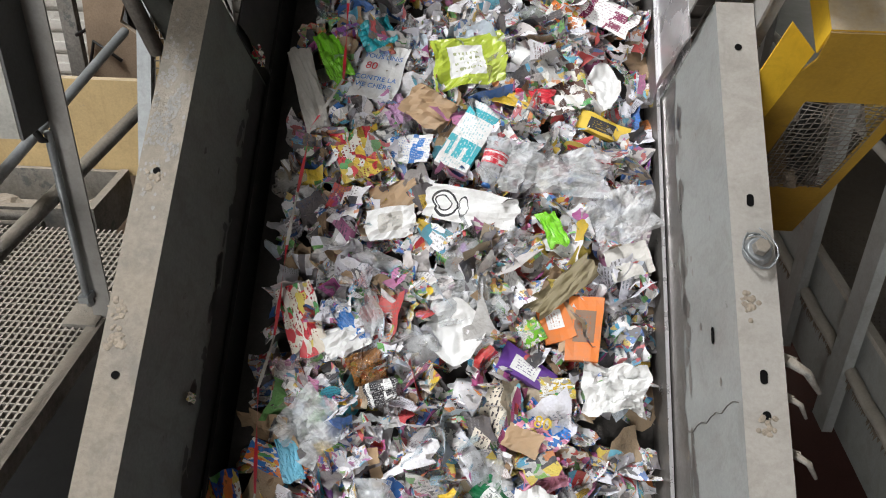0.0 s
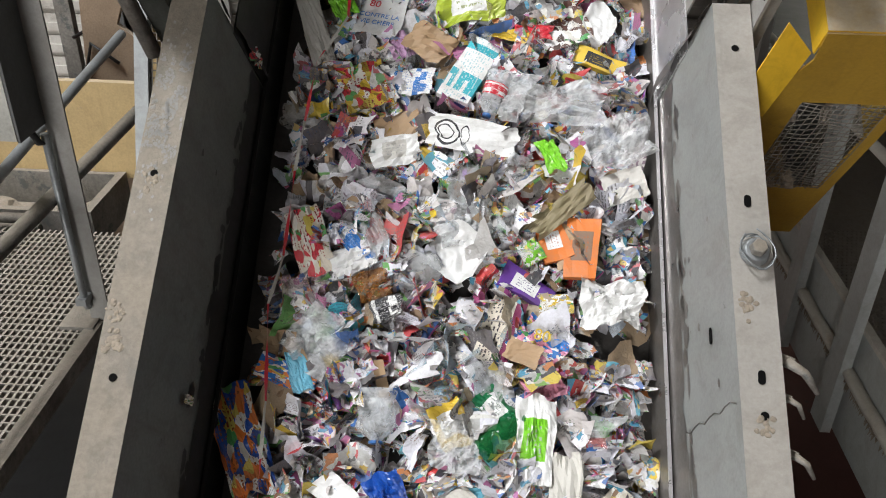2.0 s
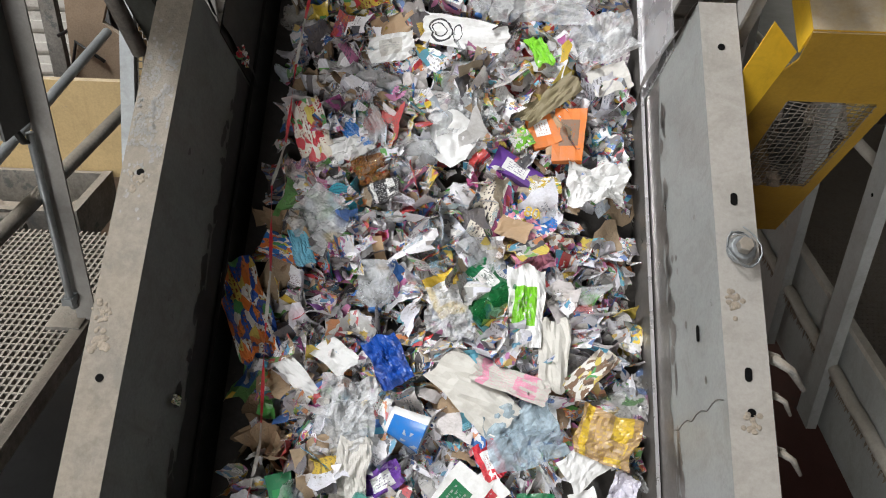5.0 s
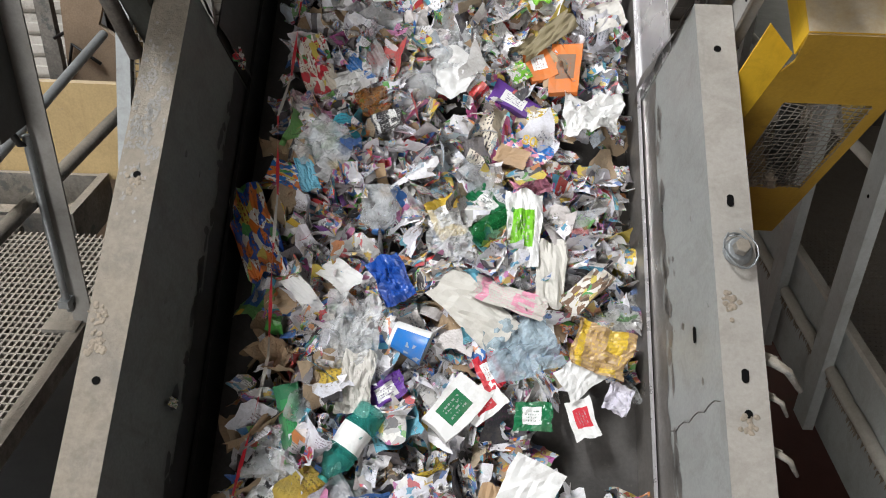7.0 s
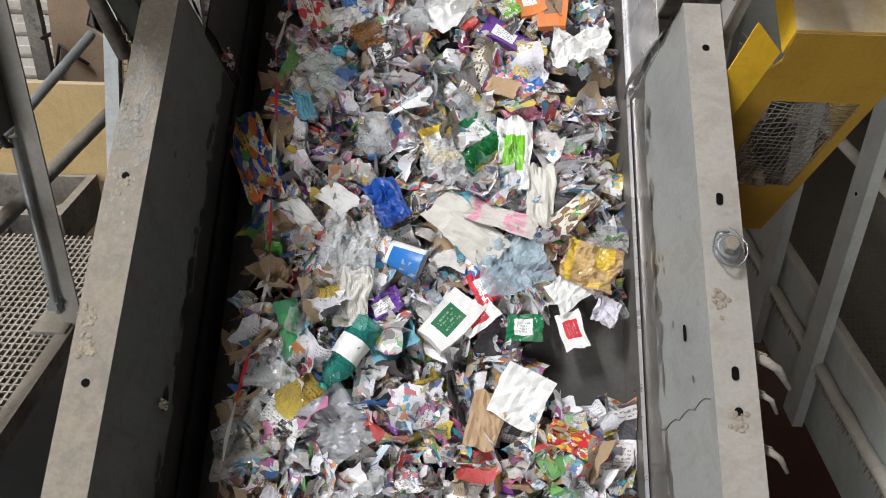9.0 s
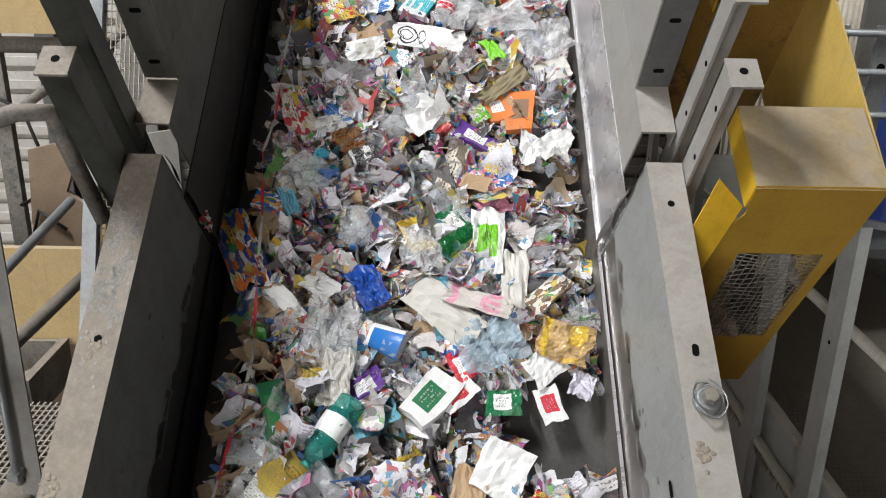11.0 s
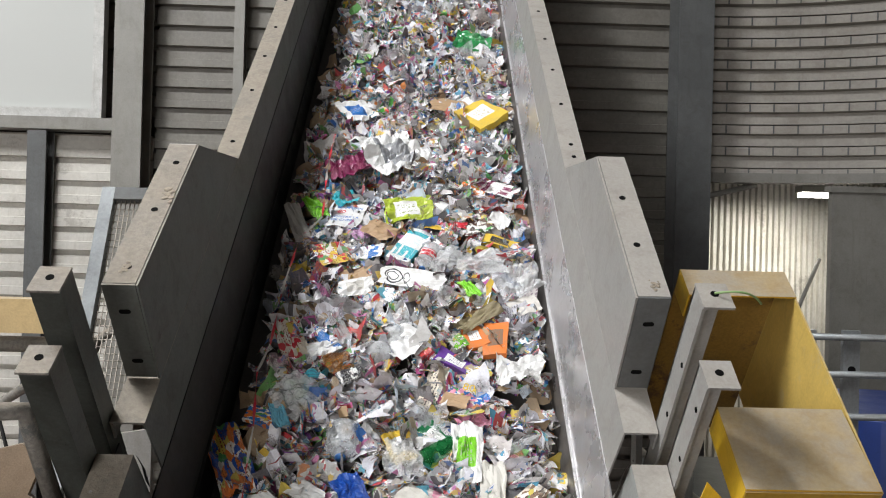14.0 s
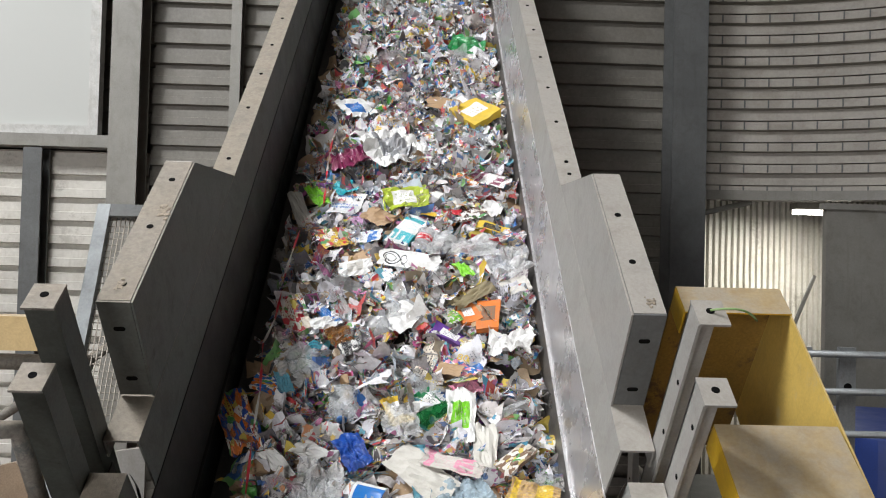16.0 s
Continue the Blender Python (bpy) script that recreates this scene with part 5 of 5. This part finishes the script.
        body = new("body", turned("body", [(-0.5 * length, 0.0), (-0.5 * length, 0.72 * r), (0.46 * length, r), (0.5 * length, 1.06 * r), (0.5 * length, 0.95 * r), (-0.45 * length, 0.66 * r)], 20, item_material("cup", base, ink, "label"), 0.8, COUNT[0], 0.12)); body.parent = ob
        m = m @ Matrix.Translation((0, 0, 0.5 * r))
    ob.matrix_world = m
    tagged(ob, label if len(label.split()) > 3 else label + " on the belt", category)
    LOAD.append(ob)
    return ob


item("flyer", "flyer", "paper", -0.282, 1.574, -102, 0.233, 0.161, "white", "blue", "plain", .08, "white paper flyer with blue and red print")
item("lime_pouch", "pouch", "film", 0.020, 1.626, 11, 0.235, 0.182, "lime", "white", "label", .3, "lime green plastic pouch with a white label")
item("clear_bottle", "bottle", "bottle", 0.203, 1.652, -44, 0.220, 0.073, "clear", "white", "-", 0, "crushed clear plastic bottle with a blue cap")
item("leaflet", "leaflet", "paper", 0.349, 1.536, -69, 0.163, 0.169, "cocoa", "white", "blocks", .2, "dark brown printed leaflet with white and green patches")
item("white_tray", "tray", "dish", 0.473, 1.542, -90, 0.199, 0.110, "white", "white", "-", 0, "white plastic food tray lying on the waste")
item("magazine", "magazine", "paper", 0.497, 1.835, -35, 0.197, 0.107, "white", "maroon", "bands", .15, "white magazine page with a dark red band")
item("orange_pack", "pack", "paper", 0.357, 1.845, -29, 0.136, 0.105, "orange", "white", "blocks", .3, "torn orange and white printed pack")
item("yellow_carton", "carton", "box", 0.475, 1.402, -21, 0.179, 0.073, "yellow", "black", "label", 0, "flattened yellow printed carton")
item("teal_carton", "carton", "box", 0.035, 1.338, -116, 0.250, 0.109, "white", "teal", "bands", 0, "white carton with a teal printed panel")
item("labelled_bottle", "bottle", "bottle", 0.116, 1.247, -105, 0.173, 0.082, "clear", "red", "-", 0, "clear plastic water bottle with a red label")
item("yellow_film", "film", "film", 0.169, 1.486, -16, 0.159, 0.061, "yellow", "white", "plain", .5, "crumpled pale yellow plastic film")
item("red_film", "film", "film", 0.250, 1.504, -7, 0.125, 0.053, "red", "white", "plain", .5, "crumpled red plastic film")
item("picture_sheet", "picture", "paper", -0.321, 1.260, -70, 0.190, 0.152, "yellow", "red", "blocks", .25, "colourful yellow and red printed picture sheet")
item("blue_pack", "pack", "paper", -0.158, 1.291, -6, 0.137, 0.100, "white", "blue", "bands", .3, "crumpled white pack with blue edge")
item("kettle_bag", "bag", "paper", 0.052, 1.086, -9, 0.290, 0.110, "white", "black", "rings", .2, "white box panel with a black printed picture")
item("clear_film", "film", "sheer", 0.310, 1.227, -4, 0.321, 0.164, "sheer", "sheer", "plain", .6, "large crumpled clear plastic film")
item("clear_film", "film", "sheer", 0.534, 1.075, 25, 0.201, 0.148, "sheer", "sheer", "plain", .7, "crumpled clear plastic film beside the trough wall")
item("card_piece", "cardboard", "paper", -0.190, 1.109, 18, 0.154, 0.104, "card", "card", "plain", .2, "torn brown cardboard piece")
item("white_paper", "paper", "paper", -0.191, 1.020, 10, 0.150, 0.098, "white", "pale", "label", .5, "folded white paper sheet")
item("lime_film", "film", "film", 0.313, 1.017, -68, 0.122, 0.059, "limeb", "limeb", "plain", .5, "bright green crumpled plastic film")
item("white_card", "card", "paper", 0.554, 0.931, 17, 0.132, 0.107, "pale", "pale", "plain", .2, "pale grey cardboard tag with a small hole")
item("olive_cloth", "wrapping", "paper", 0.343, 0.828, 42, 0.242, 0.067, "olive", "olive", "plain", .6, "crumpled olive brown wrapping paper")
item("orange_box", "box", "box", 0.414, 0.703, -96, 0.202, 0.105, "orange", "brown", "label", 0, "flattened orange cardboard box torn open")
item("orange_box", "box", "box", 0.323, 0.726, -74, 0.118, 0.083, "orange", "white", "label", 0, "small torn orange carton with a white label")
item("card_piece", "cardboard", "paper", 0.369, 0.711, -86, 0.150, 0.068, "card", "card", "plain", .2, "torn brown cardboard flap on an orange box")
item("lime_label", "label", "paper", 0.250, 0.682, 33, 0.070, 0.072, "limeb", "white", "blocks", .2, "bright green and white paper label")
item("white_plate", "plate", "dish", 0.030, 0.674, 11, 0.185, 0.198, "white", "white", "-", 0, "crushed white plastic plate")
item("white_film", "film", "sheer", 0.049, 0.774, 17, 0.188, 0.119, "sheer", "sheer", "plain", .6, "crumpled white plastic film")
item("purple_carton", "carton", "box", 0.240, 0.574, -27, 0.171, 0.079, "purple", "white", "label", 0, "purple printed carton with white lettering marks")
item("small_carton", "carton", "paper", 0.333, 0.521, 1, 0.100, 0.057, "white", "yellow", "blocks", .2, "white and yellow printed carton flap")
item("wine_leaflet", "leaflet", "paper", 0.167, 0.436, -108, 0.203, 0.105, "cream", "maroon", "edge", .12, "cream leaflet with a dark red edge")
item("candy_bag", "bag", "film", 0.279, 0.396, -39, 0.144, 0.119, "blue", "pink", "blocks", .3, "blue sweet bag with pink and yellow print")
item("card_piece", "cardboard", "paper", 0.237, 0.361, -23, 0.107, 0.072, "card", "card", "plain", .2, "torn brown cardboard piece")
item("white_bag", "bag", "film", 0.498, 0.523, -3, 0.165, 0.135, "white", "white", "plain", .9, "crumpled white plastic bag")
item("black_pack", "pack", "film", -0.178, 0.481, 19, 0.095, 0.071, "black", "white", "bands", .4, "black printed wrapper")
item("amber_film", "film", "sheer", -0.236, 0.559, 24, 0.098, 0.087, "amber", "amber", "plain", .6, "amber translucent plastic film")
item("blue_wrapper", "wrapper", "film", -0.296, 0.683, -44, 0.134, 0.048, "blue", "white", "bands", .5, "crumpled blue printed wrapper")
item("white_paper", "paper", "paper", -0.305, 0.632, 30, 0.126, 0.089, "white", "white", "plain", .5, "crumpled white paper sheet")
item("pink_bag", "bag", "film", 0.298, 0.262, 22, 0.115, 0.074, "pink", "white", "plain", .6, "crumpled pink plastic bag")
item("blue_tray", "pack", "box", -0.463, 0.265, -18, 0.190, 0.071, "blue", "orange", "blocks", 0, "blue and orange printed food pack")
item("clear_film", "film", "sheer", -0.377, 0.371, -36, 0.168, 0.167, "sheer", "sheer", "plain", .6, "large crumpled clear film in the shade")
item("booklet", "booklet", "paper", -0.440, 0.687, -68, 0.228, 0.109, "cream", "red", "blocks", .15, "printed booklet page with small pictures")
item("teal_bag", "bag", "film", -0.307, 1.733, 26, 0.117, 0.112, "teal", "teal", "plain", .5, "crumpled teal plastic bag")
item("green_film", "film", "film", -0.450, 1.629, -65, 0.186, 0.079, "limeb", "limeb", "plain", .6, "bright green crumpled film by the trough wall")
item("mauve_film", "film", "film", -0.213, 1.427, -60, 0.110, 0.078, "mauve", "white", "plain", .5, "crumpled mauve plastic wrapper")
item("card_piece", "cardboard", "paper", -0.109, 1.437, -32, 0.153, 0.125, "card", "pale", "plain", .4, "grey and brown cardboard piece")
item("grey_card", "cardboard", "paper", -0.518, 1.492, -71, 0.313, 0.077, "pale", "pale", "plain", .4, "torn grey cardboard standing at the trough wall")
item("green_bottle", "bottle", "bottle", 0.200, 0.131, 34, 0.215, 0.078, "green", "green", "-", 0, "green plastic bottle with a green cap")
item("green_pack", "pack", "film", 0.159, 0.194, -47, 0.122, 0.081, "bottle", "white", "label", .4, "dark green printed pack")
item("yellow_pack", "pack", "film", 0.031, 0.142, -62, 0.130, 0.093, "yellow", "white", "label", .3, "yellow plastic pack with a white label")
item("clear_tub", "tub", "bottle", -0.185, 0.153, -88, 0.160, 0.114, "clear", "white", "-", 0, "crushed clear round plastic bottle")
item("blue_bag", "bag", "film", -0.125, -0.079, -62, 0.141, 0.095, "deep", "deep", "plain", .6, "shiny deep blue plastic bag")
item("clear_film", "film", "sheer", 0.046, 0.080, -1, 0.127, 0.121, "sheer", "sheer", "plain", .7, "crumpled clear plastic dome")
item("leaf_bag", "bag", "film", 0.273, 0.106, -93, 0.227, 0.108, "white", "limeb", "label", .5, "white plastic bag with a green print")
item("newspaper", "newspaper", "paper", 0.130, -0.161, -43, 0.268, 0.127, "newsp", "newsp", "plain", .35, "large crumpled grey newspaper sheet")
item("newspaper", "newspaper", "paper", 0.236, -0.127, -20, 0.220, 0.072, "newsp", "pink", "bands", .35, "folded newspaper sheet with a pink stripe")
item("white_carton", "carton", "box", 0.326, -0.223, 9, 0.103, 0.063, "white", "pale", "label", 0, "small white carton")
item("printed_carton", "carton", "box", 0.471, -0.085, 44, 0.186, 0.083, "brown", "cream", "blocks", 0, "printed brown and cream carton")
item("white_film", "film", "sheer", -0.247, -0.289, -6, 0.148, 0.118, "sheer", "sheer", "plain", .7, "clear bag with blue and white print")
item("toy_pack", "pack", "film", -0.572, 0.061, -66, 0.308, 0.127, "deep", "orange", "blocks", .5, "blue and orange printed snack pack")
item("blue_cloth", "wipe", "film", -0.430, 0.272, -70, 0.125, 0.059, "sky", "sky", "plain", .4, "light blue disposable mask")
item("white_paper", "paper", "paper", -0.390, -0.139, -45, 0.146, 0.054, "white", "white", "plain", .3, "folded white paper strip")
item("wood_peg", "peg", "box", -0.182, 0.270, -77, 0.112, 0.035, "card", "card", "plain", 0, "wooden stick among the waste")
item("newspaper", "newspaper", "paper", 0.363, -0.035, -94, 0.218, 0.083, "newsp", "newsp", "plain", .5, "bunch of crumpled newspaper")
item("clear_film", "film", "sheer", -0.240, -0.216, 2, 0.140, 0.159, "sheer", "sheer", "plain", .7, "crumpled clear plastic film")
item("white_cup", "cup", "cup", -0.061, -0.268, -21, 0.114, 0.108, "white", "blue", "-", 0, "white plastic cup with blue lettering marks")
item("purple_pack", "pack", "film", -0.116, -0.418, 31, 0.124, 0.067, "purple", "white", "label", .4, "purple and white printed pack")
item("teal_bottle", "bottle", "bottle", -0.213, -0.583, -122, 0.250, 0.092, "tealb", "white", "-", 0, "teal plastic bottle with a torn label")
item("green_crate", "pack", "box", -0.394, -0.515, -76, 0.209, 0.070, "bottle", "green", "label", 0, "green printed carton in the shade")
item("square_carton", "carton", "box", 0.084, -0.461, 51, 0.185, 0.109, "white", "bottle", "label", 0, "white carton with a green square and orange print")
item("red_pack", "pack", "film", 0.182, -0.352, -63, 0.106, 0.066, "red", "white", "label", .3, "red printed pack")
item("white_pack", "pack", "paper", 0.170, -0.443, 40, 0.121, 0.095, "white", "red", "label", .3, "white pack with a red label")
item("blue_film", "film", "sheer", 0.270, -0.277, 20, 0.202, 0.172, "bluesheer", "blue", "plain", .6, "crumpled bluish clear bag")
item("green_sachet", "sachet", "film", 0.310, -0.479, 1, 0.109, 0.082, "bottle", "white", "label", .2, "dark green sachet")
item("white_sheet", "sheet", "paper", 0.301, -0.687, -25, 0.150, 0.163, "white", "pale", "plain", .2, "large white torn sheet")
item("card_piece", "cardboard", "paper", 0.199, -0.760, -103, 0.163, 0.096, "card", "card", "plain", .3, "large brown cardboard panel")
item("paper_sack", "sack", "film", 0.511, -0.275, -17, 0.162, 0.143, "sack", "yellow", "bands", .4, "brown paper sack with yellow print")
item("white_pouch", "pouch", "paper", 0.442, -0.351, 37, 0.130, 0.099, "white", "pale", "plain", .25, "plump white pouch on the belt")
item("printed_sheet", "sheet", "paper", 0.455, -0.477, -71, 0.112, 0.075, "white", "red", "label", .15, "white leaflet with red edge on bare belt")
item("white_cloth", "cloth", "film", 0.559, -0.419, -19, 0.071, 0.081, "lav", "lav", "plain", .6, "crumpled pale cloth")
item("red_pack", "pack", "film", 0.444, -0.807, -22, 0.137, 0.070, "red", "yellow", "blocks", .3, "red and yellow printed pack")
item("grey_sheet", "sheet", "film", -0.240, -0.795, -50, 0.197, 0.172, "grey", "grey", "plain", .2, "smooth mid-grey plastic sheet")
item("striped_bag", "bag", "film", -0.397, -0.771, -36, 0.176, 0.083, "white", "black", "bands", .5, "white bag with dark stripes")
item("beige_shirt", "cloth", "film", -0.207, -0.403, -96, 0.178, 0.093, "pale", "pale", "plain", .5, "crumpled beige cloth")
item("white_paper", "paper", "paper", -0.288, -0.067, -37, 0.121, 0.081, "white", "white", "plain", .2, "folded white paper sheet")
item("yellow_pack", "pack", "box", 0.433, 2.617, -52, 0.236, 0.220, "yellow", "white", "label", 0, "yellow printed carton")
item("green_wrapper", "wrapper", "film", 0.412, 3.681, -11, 0.237, 0.236, "green", "green", "plain", .4, "green plastic wrapper piece")
item("white_bag", "bag", "film", -0.075, 2.157, 38, 0.342, 0.329, "white", "grey", "label", .5, "large white plastic bag")
item("maroon_bag", "bag", "film", -0.307, 2.019, 18, 0.207, 0.263, "maroon", "maroon", "plain", .5, "dark purple plastic bag")
item("card_piece", "cardboard", "paper", 0.273, 2.760, -5, 0.287, 0.126, "card", "card", "plain", .1, "long brown cardboard strip")
item("blue_pack", "pack", "paper", -0.322, 2.658, 33, 0.208, 0.198, "white", "blue", "label", .3, "white and blue printed pack")

# words that can be read, laid just over their sheets
WORDS = (("flyer", "TOUS UNIS", -0.055, 0.0, 0.027, "blue"), ("flyer", "80", -0.012, -0.03, 0.042, "red"), ("flyer", "CONTRE LA", 0.040, 0.0, 0.027, "blue"), ("flyer", "VIE CHÈRE", 0.072, 0.0, 0.027, "blue"), ("candy_bag", "80", -0.005, 0.02, 0.05, "yellow"))
for sheet, words, dx, dy, size, colour in WORDS:
    data = bpy.data.curves.new("lettering", "FONT")
    data.body, data.size, data.align_x, data.align_y = words, size, "CENTER", "CENTER"
    data.extrude = 0.0004
    data.materials.append(item_material("paper", colour, colour, "plain"))
    word = new("lettering", data)
    word.parent = bpy.data.objects[sheet]
    word.matrix_basis = pose(dx, dy, 0.036 if sheet == "flyer" else 0.05, 0, 0, 90 if sheet == "flyer" else 25)

# red and white barrier tape that trails along the shaded side of the belt
tape = thing("barrier_tape", BELT, label="twisted red and white barrier tape along the belt", category="barrier tape")
line = [(-0.41, 2.3), (-0.412, 1.88), (-0.40, 1.53), (-0.484, 1.33), (-0.49, 1.145), (-0.507, 0.91), (-0.515, 0.63), (-0.54, 0.47), (-0.50, 0.17), (-0.49, -0.10), (-0.475, -0.34), (-0.50, -0.58), (-0.53, -0.85), (-0.54, -1.2)]
bits = []
for (x0, y0), (x1, y1) in zip(line, line[1:]):
    n = max(1, round(math.hypot(x1 - x0, y1 - y0) / 0.06))
    bits += [(x0 + (x1 - x0) * i / n, y0 + (y1 - y0) * i / n) for i in range(n)]
for i, ((x0, y0), (x1, y1)) in enumerate(zip(bits, bits[1:])):
    rows = []
    for q in range(4):
        a = 1.3 * math.sin((i + q / 3) * 0.8)
        x, y = x0 + (x1 - x0) * q / 3, y0 + (y1 - y0) * q / 3
        z = 0.15 + 0.02 * math.sin((i + q / 3) * 0.37)
        rows.append([(x - 0.0055 * math.cos(a), y, z - 0.0055 * math.sin(a)), (x + 0.0055 * math.cos(a), y, z + 0.0055 * math.sin(a))])
    colour = "red" if i % 8 < 5 else "pale"
    strip = new("tape_length", grid_mesh("tape_length", rows, item_material("film", colour, colour, "plain"), True))
    strip.parent = tape
LOAD.append(tape)


def heaped(x, y):
    """False where the belt lies bare."""
    if ((x - 0.50) / 0.17) ** 2 + ((y + 0.53) / 0.19) ** 2 < 1 or ((x - 0.52) / 0.11) ** 2 + ((y - 0.41) / 0.07) ** 2 < 1:
        return False
    return x < 0.615 + 0.02 * noise.noise((y * 4, 2.0, 0))


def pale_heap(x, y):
    """Thins pale papers along the left wall, which also darkens the shaded strip."""
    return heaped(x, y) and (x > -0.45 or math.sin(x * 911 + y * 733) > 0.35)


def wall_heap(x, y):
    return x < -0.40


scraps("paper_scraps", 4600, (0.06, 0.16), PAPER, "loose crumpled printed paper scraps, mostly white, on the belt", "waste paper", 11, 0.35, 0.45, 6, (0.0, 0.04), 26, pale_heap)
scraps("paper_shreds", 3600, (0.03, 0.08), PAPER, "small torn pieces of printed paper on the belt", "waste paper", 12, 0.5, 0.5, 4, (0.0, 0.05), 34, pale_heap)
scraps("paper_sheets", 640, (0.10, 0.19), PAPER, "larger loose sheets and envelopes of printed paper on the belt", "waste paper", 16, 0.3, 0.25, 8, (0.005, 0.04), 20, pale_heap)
scraps("cardboard_scraps", 480, (0.06, 0.16), CARD, "torn brown cardboard pieces among the waste", "cardboard", 13, 0.2, 0.2, 5, (0.0, 0.035), 20, heaped)
# Extra brown pieces by the left wall, which also deepen its shade.
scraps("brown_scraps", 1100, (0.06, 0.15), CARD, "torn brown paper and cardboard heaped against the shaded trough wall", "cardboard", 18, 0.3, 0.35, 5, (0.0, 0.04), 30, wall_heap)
scraps("wrapper_scraps", 620, (0.05, 0.12), WRAP, "crumpled bright printed plastic wrappers among the waste", "plastic wrapper", 14, 0.5, 0.5, 7, (0.0, 0.04), 26, heaped)
scraps("film_scraps", 260, (0.08, 0.19), FILM, "crumpled clear plastic film lying over the waste", "plastic film", 15, 0.4, 0.55, 10, (0.025, 0.045), 16, pale_heap)


# litter stuck on the conveyor itself
def stuck(name, x, u, n, size, base, ink, seed, label, category, turn):
    rng = random.Random(seed)
    rows = []
    for i in range(9):
        row = []
        for j in range(9):
            a, b = i / 8 - 0.5, j / 8 - 0.5
            h = 0.35 * abs(noise.noise((seed + a * 3, b * 3, 0))) + 0.25 * noise.noise((seed + a * 7, b * 7, 2))
            row.append((a * size * (1 + 0.2 * rng.random()), b * size * 0.7 * (1 + 0.2 * rng.random()), h * size))
        rows.append(row)
    ob = new(name, grid_mesh(name, rows, item_material("film", base, ink, "blocks")))
    ob.matrix_world = BELT @ pose(x, u, n, 0, 78, turn)
    return tagged(ob, label, category)


stuck("wedged_wrapper", -0.672, 1.535, 0.25, 0.075, "red", "white", 5, "crumpled red wrapper wedged in the gap of the trough wall", "wrapper", 20)
stuck("stuck_paper", -0.668, 0.394, 0.335, 0.035, "cream", "pale", 8, "small pale paper scrap stuck on the trough wall", "paper", 0)


# ---- movement ----
def motions():
    """The belt and all that lies on it run uphill at one steady speed."""
    steps = (0.0, 0.1, 0.3, 1.0, 4.0, 8.0, 12.0, 15.0, 15.7, 15.9, 16.0)
    for ob in LOAD:
        start = ob.matrix_world.copy() if ob.parent is None else ob.matrix_basis.copy()
        way = Vector((0, K, S)) * SPEED
        walk(ob, [(t, Matrix.Translation(way * t) @ start) for t in steps])


motions()
